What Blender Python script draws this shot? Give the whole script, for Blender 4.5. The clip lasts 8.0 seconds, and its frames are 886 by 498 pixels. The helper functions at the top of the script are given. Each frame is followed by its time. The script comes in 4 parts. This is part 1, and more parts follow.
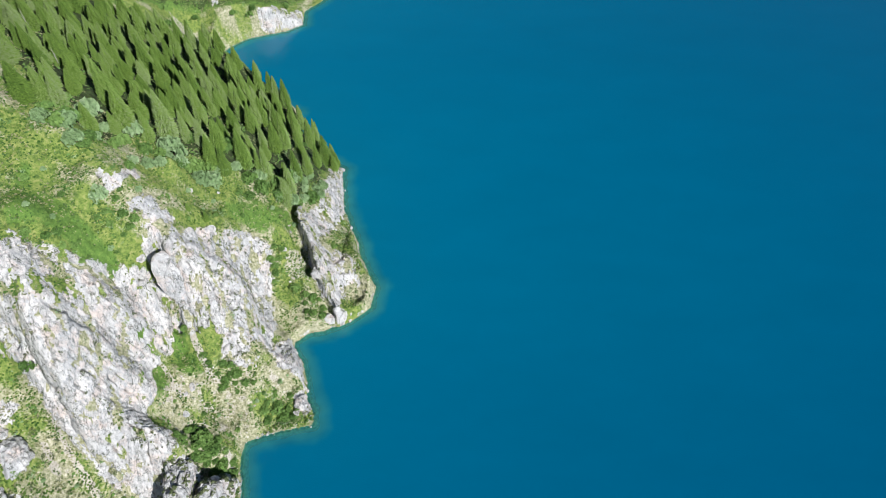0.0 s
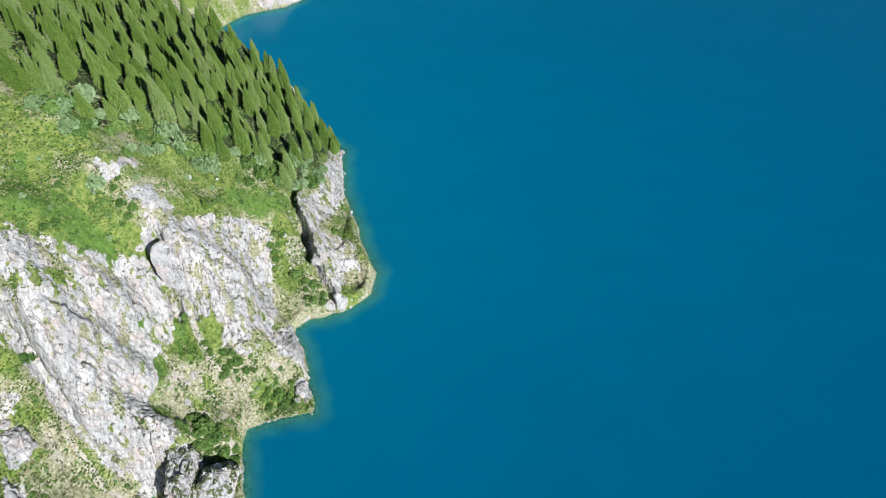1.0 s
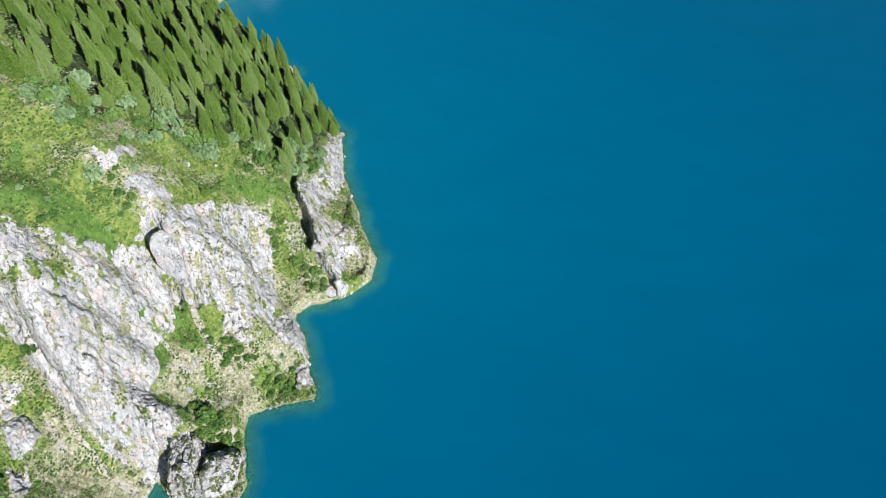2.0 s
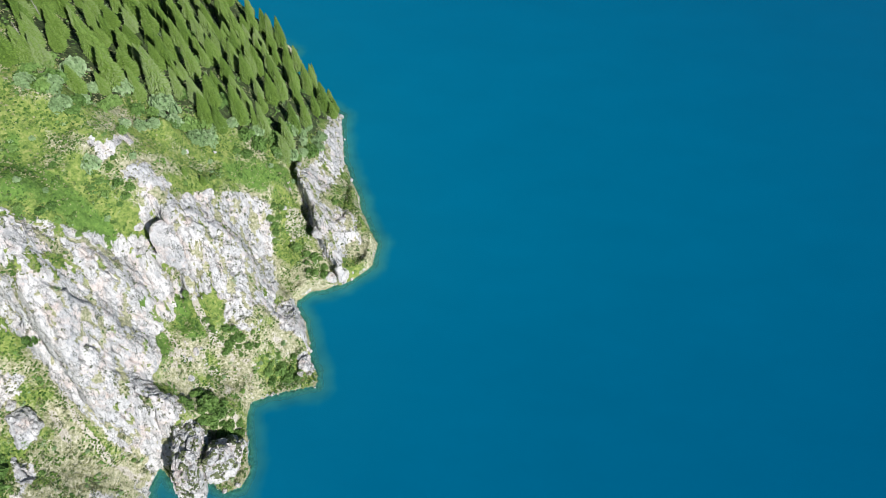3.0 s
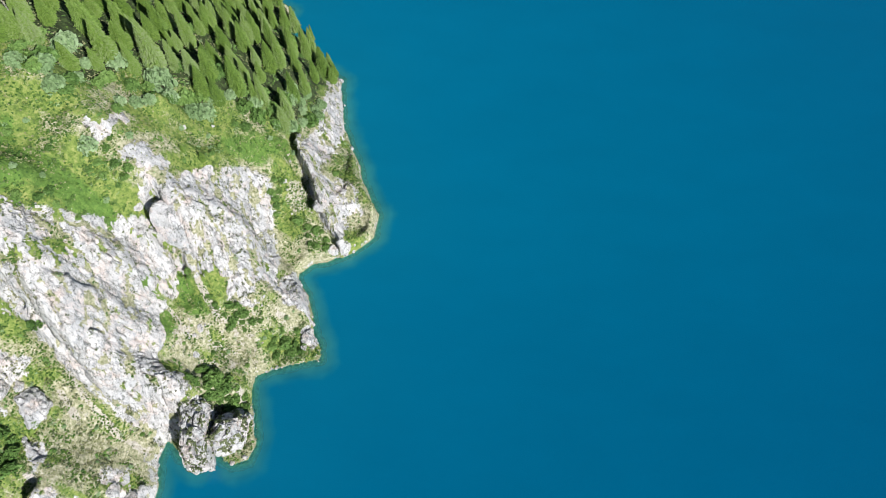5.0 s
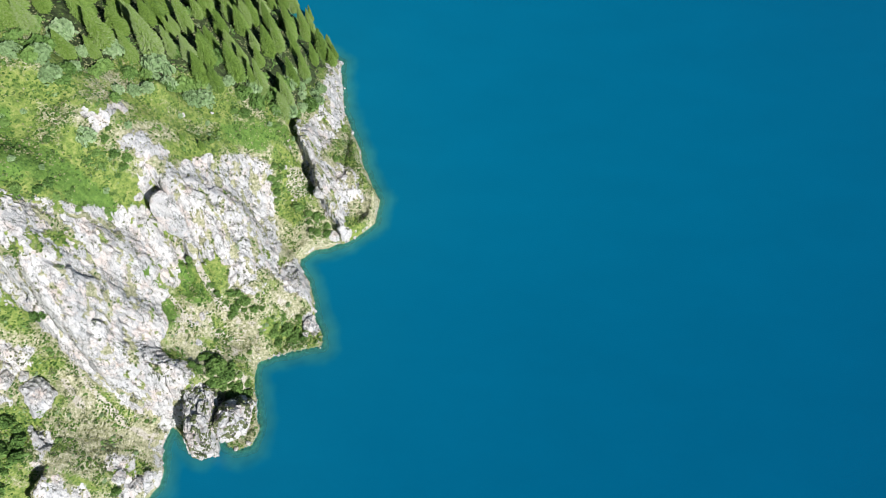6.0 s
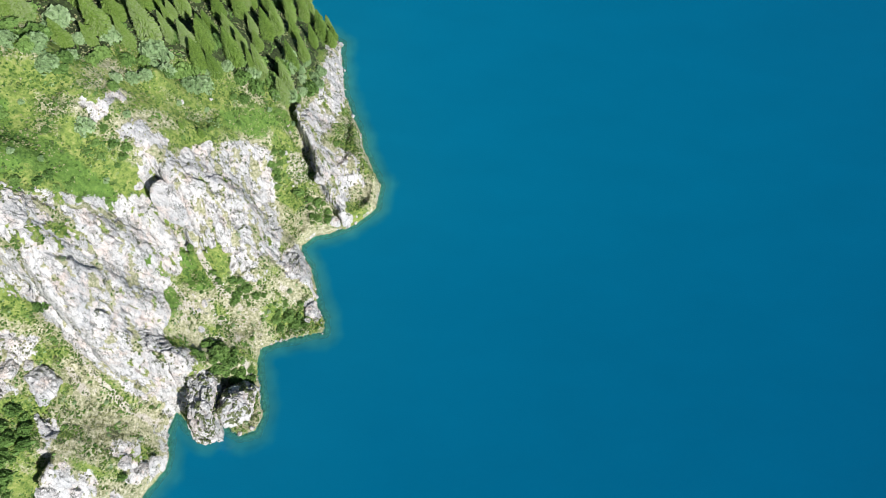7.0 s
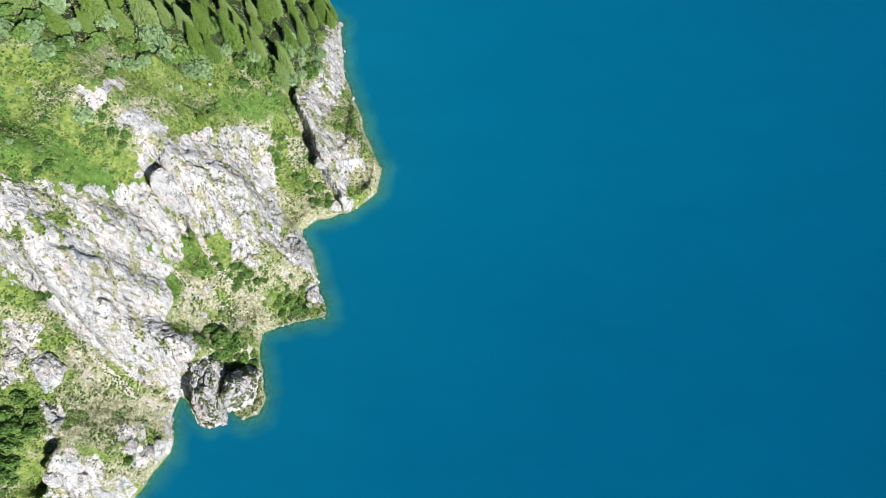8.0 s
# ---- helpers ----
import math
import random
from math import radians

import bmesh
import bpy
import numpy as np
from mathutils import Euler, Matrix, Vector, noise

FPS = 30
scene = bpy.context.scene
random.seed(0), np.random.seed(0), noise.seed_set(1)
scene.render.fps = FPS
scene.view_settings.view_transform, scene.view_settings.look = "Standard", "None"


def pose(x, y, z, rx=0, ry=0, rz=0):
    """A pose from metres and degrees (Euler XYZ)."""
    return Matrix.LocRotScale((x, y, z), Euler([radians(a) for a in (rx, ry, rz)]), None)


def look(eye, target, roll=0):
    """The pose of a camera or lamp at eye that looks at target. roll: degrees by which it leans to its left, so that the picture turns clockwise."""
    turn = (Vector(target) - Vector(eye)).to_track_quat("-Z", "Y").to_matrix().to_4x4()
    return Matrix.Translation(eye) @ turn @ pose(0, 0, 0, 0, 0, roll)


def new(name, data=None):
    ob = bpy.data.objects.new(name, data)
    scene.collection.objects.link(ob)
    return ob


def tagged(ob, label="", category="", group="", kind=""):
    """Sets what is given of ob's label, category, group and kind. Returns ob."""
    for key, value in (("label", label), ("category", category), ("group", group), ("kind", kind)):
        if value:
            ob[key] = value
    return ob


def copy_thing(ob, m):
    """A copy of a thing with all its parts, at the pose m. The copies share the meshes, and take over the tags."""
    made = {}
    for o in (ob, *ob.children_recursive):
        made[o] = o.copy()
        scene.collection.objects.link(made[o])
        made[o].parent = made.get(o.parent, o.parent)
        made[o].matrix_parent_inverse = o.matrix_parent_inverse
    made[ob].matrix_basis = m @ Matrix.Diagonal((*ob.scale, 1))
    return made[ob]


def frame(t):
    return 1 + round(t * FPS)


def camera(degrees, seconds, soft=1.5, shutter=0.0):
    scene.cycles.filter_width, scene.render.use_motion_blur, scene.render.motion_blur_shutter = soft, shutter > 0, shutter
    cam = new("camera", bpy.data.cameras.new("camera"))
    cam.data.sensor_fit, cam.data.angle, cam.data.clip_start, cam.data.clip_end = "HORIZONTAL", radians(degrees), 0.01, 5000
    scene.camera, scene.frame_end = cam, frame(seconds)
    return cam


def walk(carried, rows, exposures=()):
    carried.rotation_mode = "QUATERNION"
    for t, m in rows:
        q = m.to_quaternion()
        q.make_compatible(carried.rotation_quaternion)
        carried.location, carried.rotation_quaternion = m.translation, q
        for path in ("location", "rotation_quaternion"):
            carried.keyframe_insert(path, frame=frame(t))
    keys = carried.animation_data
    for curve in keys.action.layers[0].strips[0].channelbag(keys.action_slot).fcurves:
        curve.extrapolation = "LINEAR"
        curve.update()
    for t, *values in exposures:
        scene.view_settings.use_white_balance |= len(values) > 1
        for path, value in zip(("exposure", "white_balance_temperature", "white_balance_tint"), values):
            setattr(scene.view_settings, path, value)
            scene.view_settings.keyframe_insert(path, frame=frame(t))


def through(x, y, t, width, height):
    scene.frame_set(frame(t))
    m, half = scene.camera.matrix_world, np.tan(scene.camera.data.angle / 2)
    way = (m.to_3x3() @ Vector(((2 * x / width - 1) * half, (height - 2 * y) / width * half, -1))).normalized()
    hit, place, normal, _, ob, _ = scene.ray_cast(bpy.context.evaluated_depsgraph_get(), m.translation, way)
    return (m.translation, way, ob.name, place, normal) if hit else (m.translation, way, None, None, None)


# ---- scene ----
cam = camera(68.12, 8.0, soft=0.5)
PATH = [
    (0.0, look((4.29, -26.54, 267.19), (2.41, 158.45, 57.00), -0.78)),
    (0.5, look((3.59, -23.02, 268.90), (2.07, 157.32, 54.71), -0.57)),
    (1.0, look((2.94, -19.55, 270.58), (1.77, 156.04, 52.48), -0.39)),
    (1.5, look((2.36, -16.14, 272.23), (1.50, 154.63, 50.34), -0.22)),
    (2.0, look((1.83, -12.78, 273.86), (1.25, 153.10, 48.28), -0.07)),
    (2.5, look((1.35, -9.47, 275.45), (1.01, 151.47, 46.32), 0.05)),
    (3.0, look((0.94, -6.22, 277.00), (0.77, 149.75, 44.46), 0.14)),
    (3.5, look((0.58, -3.01, 278.53), (0.53, 147.94, 42.71), 0.21)),
    (4.0, look((0.28, 0.14, 280.03), (0.29, 146.05, 41.05), 0.25)),
    (4.5, look((0.03, 3.23, 281.49), (0.04, 144.08, 39.50), 0.25)),
    (5.0, look((-0.16, 6.28, 282.93), (-0.21, 142.02, 38.03), 0.23)),
    (5.5, look((-0.29, 9.27, 284.33), (-0.46, 139.87, 36.66), 0.18)),
    (6.0, look((-0.36, 12.21, 285.70), (-0.70, 137.61, 35.36), 0.10)),
    (6.5, look((-0.38, 15.09, 287.05), (-0.94, 135.24, 34.14), -0.01)),
    (7.0, look((-0.34, 17.92, 288.36), (-1.16, 132.73, 32.98), -0.14)),
    (7.5, look((-0.24, 20.70, 289.64), (-1.36, 130.06, 31.88), -0.30)),
    (8.0, look((-0.09, 23.43, 290.88), (-1.52, 127.20, 30.83), -0.49)),
]
walk(cam, PATH, [(0.0, 0.32, 5900, 10), (4.5, 0.42, 5980, 10), (8.0, 0.46, 6040, 10)])

# ---------- light ----------
SUN = Vector((0.559, -0.610, 0.565)).normalized()
world = bpy.data.worlds.new("sky")
scene.world = world
world.use_nodes = True
wn = world.node_tree
sky = wn.nodes.new("ShaderNodeTexSky")
sky.sky_type = "NISHITA"
sky.sun_disc = False
sky.sun_elevation = math.asin(SUN.z)
sky.sun_rotation = math.atan2(SUN.x, SUN.y)
sky.altitude = 1900
bg = wn.nodes["Background"]
bg.inputs["Strength"].default_value = 0.05
wn.links.new(sky.outputs[0], bg.inputs["Color"])

sun_data = bpy.data.lights.new("sun", "SUN")
sun_data.energy = 5.0
sun_data.angle = radians(0.5)
sun_data.color = (1.0, 0.95, 0.87)
sun = new("sun", sun_data)
sun.matrix_world = look(SUN * 1500, (0, 0, 0))


# ---------- noise and shapes in plan ----------
RNG = np.random.RandomState(11)
PERM = RNG.permutation(512)
PERM = np.concatenate([PERM, PERM, PERM])
GRAD = RNG.normal(size=(512, 3))
GRAD /= np.linalg.norm(GRAD, axis=1)[:, None]


def perlin(p):
    """Gradient noise, about -0.7 to 0.7, at rows of points."""
    i = np.floor(p).astype(np.int64)
    f = p - i
    i &= 511
    w = f * f * f * (f * (f * 6 - 15) + 10)
    out = np.zeros(len(p))
    for a in (0, 1):
        for b in (0, 1):
            for c in (0, 1):
                h = PERM[PERM[PERM[(i[:, 0] + a) & 511] + ((i[:, 1] + b) & 511)] + ((i[:, 2] + c) & 511)]
                g = GRAD[h & 511]
                d = f - np.array([a, b, c])
                k = (w[:, 0] if a else 1 - w[:, 0]) * (w[:, 1] if b else 1 - w[:, 1]) * (w[:, 2] if c else 1 - w[:, 2])
                out += k * (g * d).sum(1)
    return out


def fbm(p, octaves=4, gain=0.5):
    out, amp = np.zeros(len(p)), 1.0
    for k in range(octaves):
        out += amp * perlin(p * 2.03**k + 17.3 * k)
        amp *= gain
    return out


def ridged(p, octaves=4, gain=0.5):
    out, amp = np.zeros(len(p)), 1.0
    for k in range(octaves):
        out += amp * (0.35 - np.abs(perlin(p * 2.07**k + 5.1 * k)))
        amp *= gain
    return out


def cells(p):
    """Block noise: a height of its own for each cell, and the distance to the nearest joint."""
    i = np.floor(p).astype(np.int64)
    f1, f2, tone = np.full(len(p), 9.0), np.full(len(p), 9.0), np.zeros(len(p))
    for a in (-1, 0, 1):
        for b in (-1, 0, 1):
            for c in (-1, 0, 1):
                q = (i + np.array([a, b, c]))
                h = PERM[PERM[PERM[q[:, 0] & 511] + (q[:, 1] & 511)] + (q[:, 2] & 511)] & 511
                site = q + 0.5 + 0.45 * GRAD[h]
                d = np.sqrt(((p - site) ** 2).sum(1))
                near = d < f1
                f2 = np.where(near, f1, np.minimum(f2, d))
                tone = np.where(near, h / 511.0, tone)
                f1 = np.where(near, d, f1)
    return tone, f2 - f1


def step(a, b, v):
    t = np.clip((v - a) / (b - a), 0, 1)
    return t * t * (3 - 2 * t)


def inside(outline, x, y):
    """Distance to an outline in plan, positive inside it."""
    P = np.array(outline, float)
    d, ins = np.full(x.shape, 1e9), np.zeros(x.shape, bool)
    for (ax, ay), (bx, by) in zip(P, np.roll(P, -1, 0)):
        vx, vy = bx - ax, by - ay
        t = np.clip(((x - ax) * vx + (y - ay) * vy) / (vx * vx + vy * vy + 1e-12), 0, 1)
        d = np.minimum(d, np.hypot(x - ax - t * vx, y - ay - t * vy))
        ins ^= ((ay > y) != (by > y)) & (x < ax + (y - ay) * vx / (vy if vy else 1e-9))
    return np.where(ins, d, -d)


def line_distance(line, x, y):
    """Distance in plan from a line of points."""
    d = np.full(x.shape, 1e9)
    for (ax, ay), (bx, by) in zip(line[:-1], line[1:]):
        vx, vy = bx - ax, by - ay
        t = np.clip(((x - ax) * vx + (y - ay) * vy) / (vx * vx + vy * vy + 1e-12), 0, 1)
        d = np.minimum(d, np.hypot(x - ax - t * vx, y - ay - t * vy))
    return d


def beside(line, x, y):
    """Which side of a line of points a place lies on: negative on the right of the way along it."""
    d, side = np.full(x.shape, 1e9), np.zeros(x.shape)
    for (ax, ay), (bx, by) in zip(line[:-1], line[1:]):
        vx, vy = bx - ax, by - ay
        t = np.clip(((x - ax) * vx + (y - ay) * vy) / (vx * vx + vy * vy), 0, 1)
        here = np.hypot(x - ax - t * vx, y - ay - t * vy)
        side = np.where(here < d, vx * (y - ay) - vy * (x - ax), side)
        d = np.minimum(d, here)
    return side


# ---------- the lie of the land ----------
SHORE_FAR = [(-95, 481), (-108, 463), (-106.5, 442), (-120, 433), (-134, 428), (-146, 423.5), (-158, 410.5), (-163, 400), (-158, 378), (-140, 358), (-122, 348), (-109, 341), (-102, 335.5), (-95, 331), (-98, 319), (-86, 300), (-71, 284), (-58.5, 274)]
SHORE_NEAR = [(-57, 256), (-54.3, 240), (-49.4, 225), (-44.3, 212.5), (-42, 204), (-37, 191), (-32.3, 182.5), (-34.3, 169.5), (-41, 163.6), (-47.5, 158.7), (-62.5, 153.8), (-69.5, 149.0), (-69.5, 146), (-64.5, 138), (-62, 129), (-59.8, 121), (-55.2, 112), (-55.2, 105.5), (-70, 102.6), (-77, 100.5), (-83, 97.5), (-84, 91.5), (-82.2, 81.5), (-79, 70), (-80.8, 61.5), (-88, 59.7), (-94, 64), (-101.5, 58.5), (-110, 63), (-116, 69), (-118.5, 60), (-116.8, 50), (-117, 45), (-123.2, 38), (-129.2, 28.5), (-133, 20), (-140, 0)]
SHORE_BACK = [(-160, -60), (-260, -400), (-900, -1500), (-3000, -3000), (-3000, 3000), (-600, 3000), (-60, 700), (-75, 520)]
SHORE = SHORE_FAR + SHORE_NEAR + SHORE_BACK

XK = [-210, -170, -148, -130, -114, -98, -82, -66, -50]
SECTIONS = [
    (20, [90, 55, 33, 12, -8, -30, -51, -72, -94]),
    (50, [102, 64, 41, 21, 3, -14, -32, -49, -66]),
    (72, [112, 73, 51, 31, 13, -2, -17, -31, -46]),
    (95, [127, 90, 70, 50, 29, 12, 0, -13, -26]),
    (118, [142, 114, 95, 73, 50, 31, 19, 6, -6]),
    (142, [153, 131, 115, 96, 74, 52, 36, 23, 14]),
    (168, [154, 135, 121, 104, 84, 63, 47, 36, 28]),
    (200, [144, 124, 110, 94, 79, 64, 49, 35, 13]),
    (240, [123, 102, 89, 78, 69, 60, 43, 20, -5]),
    (300, [90, 66, 53, 42, 31, 21, 8, -8, -25]),
    (400, [55, 35, 26, 19, 6, -9, -25, -42, -59]),
]
# rounded knolls and hollows: place, reach, height
KNOLLS = [
    (-132, 105, 8, 24.8), (-119, 87, 8, 27.3), (-101, 147, 8, 13.5), (-120, 157, 8, 12.0), (-127, 94, 5, 6.5), (-108, 82, 5, 17.4),
    (-103, 208, 5, 8.8), (-136, 166, 5, 8.8), (-147, 112, 8, 32.1), (-135, 127, 8, 23.9), (-92, 141, 8, 3.2), (-93, 88, 5, 8.3),
    (-119, 119, 5, 26.6), (-141, 45, 8, 12.9), (-73, 213, 5, 3.3), (-131, 52, 5, 4.1), (-85, 150, 5, 25.8), (-73, 242, 5, 7.2),
    (-86, 254, 8, 7.2), (-200, 480, 13, 9), (-102, 86, 5, 14.6), (-118, 102, 5, 11.5), (-160, 122, 5, 5.6), (-111, 184, 5, 9.6),
]
SPURS = [
    (-169, 294, 5, 8), (-130, 149, 5, 4.7),
]
HOLLOWS = [
    (-67, 161, 13, -20.0), (-200, 360, 13, -13), (-175, 400, 13, -24), (-74, 137, 5, -10.0), (-110, 320, 13, -15), (-110, 124, 5, -14.8),
    (-79, 169, 5, -7.0), (-147, 112, 5, -18.6), (-168, 368, 13, -10), (-82, 152, 5, -12.9), (-115, 115, 5, -14.2), (-142, 141, 5, -2.0),
    (-117, 94, 5, -16.5), (-100, 90, 5, -12.2), (-92, 106, 5, -8.9), (-109, 191, 5, -8.8), (-102, 180, 5, -5.6), (-143, 80, 5, -5.2),
    (-138, 217, 8, -4.0),
]
GULLIES = [
    (-100, 147, 5, 6.9),
]
SWELLS = [
    (-107, 136.5, 5, -9), (-86, 156, 6, 7), (-101, 149.5, 5, -5), (-140.5, 36, 5, 8),
    (-39, 174, 9, -17.0), (-120, 66, 9, -13.0), (-48, 165, 9, -12.7), (-93, 165, 9, 9.4), (-84, 156, 9, -14.2), (-66, 183, 9, -9.8),
    (-66, 210, 9, -7.3), (-111, 84, 9, -13.9), (-57, 174, 9, 12.0), (-84, 129, 9, 8.5), (-84, 165, 9, -6.7), (-111, 138, 9, 9.2),
    (-102, 93, 9, 12.0), (-138, 102, 9, 7.1), (-120, 129, 9, -9.6), (-147, 93, 9, -8.6), (-120, 93, 9, 4.0), (-75, 147, 9, -7.4),
    (-129, 93, 9, 12.1), (-84, 138, 9, 2.8), (-138, 75, 9, -3.4), (-93, 129, 9, -4.2), (-111, 102, 9, -7.9), (-75, 120, 9, -3.5),
]
FEATURES = KNOLLS + SPURS + HOLLOWS + GULLIES + SWELLS


# clefts in the rock: line, depth, width
RIFTS = [
    ([(-139.6, 97.5), (-137.0, 91.5), (-132.3, 84.7), (-127.8, 75.6)], 4, 1.3),
    ([(-135.7, 105.5), (-136.1, 102.0), (-139.9, 95.7)], 2.2, 1),
    ([(-123.5, 91.5), (-121.4, 84.6), (-122.1, 79.9)], 2, 0.9),
    ([(-110.0, 144.0), (-113.0, 140.5), (-111.5, 136.0), (-108.8, 131.8)], 16, 3.2),
    ([(-128.6, 104.3), (-127.0, 105.8), (-124.8, 105.3)], 5, 1.1),
    ([(-104.6, 130.2), (-100.1, 129.3)], 3, 1.2),
    ([(-98.0, 146.9), (-92.9, 155.7)], 2, 1),
    ([(-129.6, 95.2), (-128.3, 91.0)], 5, 1.4),
    ([(-98.5, 147.6), (-95.0, 148.2)], 3.5, 1.1),
    ([(-92.4, 146.4), (-88.4, 147.2)], 3.5, 1.2),
    ([(-88.6, 137.6), (-84.9, 151.9)], 1, 1),
    ([(-105.5, 137.7), (-101.8, 134.0), (-101.1, 129.6)], 2.5, 1.3),
    ([(-145.0, 45.0), (-147.2, 39.0), (-150.5, 32.0)], 14, 3.6),
    ([(-145.1, 32.6), (-137.2, 35.7), (-132.8, 29.4)], 3, 1.4),
    ([(-143.5, 26.8), (-136.0, 31.1)], 3, 1.4),
    ([(-147.1, 62.1), (-143.5, 53.3)], 2, 1),
]
CRESTS = [
    ([(-135.0, 98.8), (-129.7, 90.3), (-125.7, 85.1)], 3, 3),
    ([(-120.3, 101.9), (-116.6, 91.2)], 2, 4),
    ([(-93.3, 132.0), (-84.4, 138.3)], 3, 3),
]
# ridge with a sheer wall to the west and a broken slope to the east: line, rise, depth of the gully at its foot
SCARPS = [
    ([(-70.0, 202.0), (-67.8, 194.5), (-63.5, 189.0), (-60.5, 183.0), (-59.6, 176.5), (-56.5, 170.5), (-50.5, 162.5), (-49.3, 159.3)], 7.5, 5.0),
]
# bare worn streaks down the slope
TRACKS = [
    [(-139.7, 86.9), (-136.3, 77.1), (-128.1, 66.5), (-121.7, 63.1)],
    [(-143.2, 77.5), (-138.7, 69.9)],
    [(-102.1, 126.8), (-98.9, 120.6), (-94.9, 115.4)],
    [(-112.2, 114.3), (-105.6, 106.7)],
    [(-88.1, 90.3), (-86.0, 82.1)],
]


def ease(knots, v):
    k = np.array(knots, float)
    v = np.clip(v, k[0], k[-1])
    i = np.clip(np.searchsorted(k, v) - 1, 0, len(k) - 2)
    f = (v - k[i]) / (k[i + 1] - k[i])
    return i, 0.5 * f + 0.5 * f * f * (3 - 2 * f)


def smooth_height(x, y, d):
    """Height over the lake from the cross-sections, the knolls and gullies, and the fall to the shore."""
    Z = np.array([s[1] for s in SECTIONS], float)
    i, f = ease(XK, x)
    j, g = ease([s[0] for s in SECTIONS], y)
    z = (Z[j, i] * (1 - f) + Z[j, i + 1] * f) * (1 - g) + (Z[j + 1, i] * (1 - f) + Z[j + 1, i + 1] * f) * g
    z += 0.8 * np.maximum(XK[0] - x, 0)
    for a, b, r, h in FEATURES:
        z += h * np.exp(-((x - a) ** 2 + (y - b) ** 2) / (2 * r * r))
    for line, depth, width in RIFTS:
        z -= depth * np.exp(-(line_distance(line, x, y) / width) ** 2)
    for line, rise, width in CRESTS:
        z += rise * np.exp(-(line_distance(line, x, y) / width) ** 2)
    for line, rise, gully in SCARPS:
        far, west = line_distance(line, x, y), beside(line, x, y) < 0
        z += rise * np.exp(-(far / np.where(west, 0.9, 5.0)) ** 2) - gully * west * np.exp(-((far - 3.6) / 3.0) ** 2)
    z = np.maximum(z, 0.4 + 0.08 * np.maximum(d, 0))
    z = -2.0 * np.logaddexp(-z / 2.0, -(2.2 * d + 0.7 * np.maximum(d, 0) ** 2 + 0.3) / 2.0)
    shelf = np.where(d > -6.0, 0.30 * d, -1.8 + 1.1 * (d + 6.0))
    return np.where(d > 0, z, np.maximum(shelf, -40))


MAIN_CLIFF = [(-139, 111), (-138, 116), (-137, 119), (-134, 118), (-126, 124), (-122, 129), (-121, 130), (-118, 123), (-116, 121), (-117, 116), (-115, 114), (-114, 101), (-114, 94), (-106, 87), (-103, 83), (-107, 78), (-111, 72), (-118, 67), (-120, 66), (-122, 71), (-128, 74), (-133, 81), (-139, 88), (-144, 91), (-145, 97), (-152, 99)]
MIDDLE_CLIFF = [(-112, 143), (-106, 147), (-101, 162), (-93, 170), (-86, 180), (-79, 179), (-80, 168), (-78, 158), (-79, 143), (-80, 131), (-84, 124), (-91, 129), (-103, 128), (-107, 133)]
LOWER_SLAB = [(-118, 133), (-114, 136), (-109, 133), (-111, 126), (-113, 121), (-115, 126)]
UPPER_CRAG = [(-115, 154), (-113, 158), (-111, 159), (-107, 157), (-106, 152), (-109, 149), (-111, 150), (-116, 150)]
SMALL_CRAG = [(-125, 154), (-124, 156), (-121, 157), (-119, 168), (-117, 165), (-119, 157), (-119, 154), (-122, 152), (-123, 154)]
EAST_RIDGE = [(-65, 277), (-58, 274), (-54, 235), (-56, 198), (-52, 197), (-42, 188), (-39, 176), (-49, 168), (-47, 158), (-51, 160), (-60, 172), (-65, 184), (-70, 194), (-67, 210), (-63, 232)]
LOW_CRAG = [(-91, 128), (-83, 131), (-79, 126), (-84, 122), (-91, 122)]
SHORE_CRAG = [(-77, 138), (-69, 146), (-64, 134), (-62, 124), (-72, 127)]
WHITE_ROCK = [(-66, 118), (-61, 122), (-57, 114), (-60, 110)]
LEFT_CRAG = [(-156, 86), (-154, 85), (-149, 86), (-151, 80), (-155, 72), (-158, 72)]
KNOLL_ROCK = [(-152, 73), (-149, 77), (-144, 72), (-144, 67), (-148, 65)]
EDGE_ROCK = [(-158, 71), (-155, 70), (-152, 67), (-155, 65), (-158, 62)]
CORNER_ROCK = [(-149, 60), (-143, 60), (-141, 48), (-143, 46), (-146, 52)]
FOOT_ROCK = [(-143, 47), (-138, 45), (-135, 43), (-132, 38), (-130, 31), (-134, 27), (-147, 27), (-144, 35), (-141, 41)]
GULLY_ROCK = [(-129, 55), (-125, 55), (-124, 49), (-128, 49)]
SHORE_LEDGE = [(-126, 46), (-117, 51), (-116, 44), (-125, 42)]
COVE_WALL = [(-121, 70), (-114, 74), (-117, 70), (-117, 61), (-118, 55), (-121, 60)]
FAR_ROCK = [(-134, 431), (-109, 459), (-106, 442), (-130, 430)]
FAR_SCREE = [(-194, 404), (-176, 406), (-150, 366), (-140, 348), (-146, 335), (-162, 352)]
FAR_SLOPE = [(-300, 330), (-214, 366), (-190, 404), (-182, 413), (-145, 428), (-125, 440), (-112, 470), (-120, 560), (-300, 560)]
RUBBLE = [(-74, 186), (-68, 187), (-64, 180), (-62, 172), (-71, 169), (-75, 174), (-75, 179)]
EARTH = [[(-79, 168), (-71, 166), (-61, 159), (-51, 157), (-65, 152), (-70, 143), (-77, 142)],
         [(-108, 115), (-102, 114), (-92, 114), (-84, 112), (-78, 104), (-87, 100), (-99, 102), (-106, 105)],
         [(-80, 135), (-69, 143), (-62, 127), (-72, 120), (-78, 126)]]
FAR_CRAG = [(-168, 428), (-164, 430), (-161, 422), (-164, 420)]
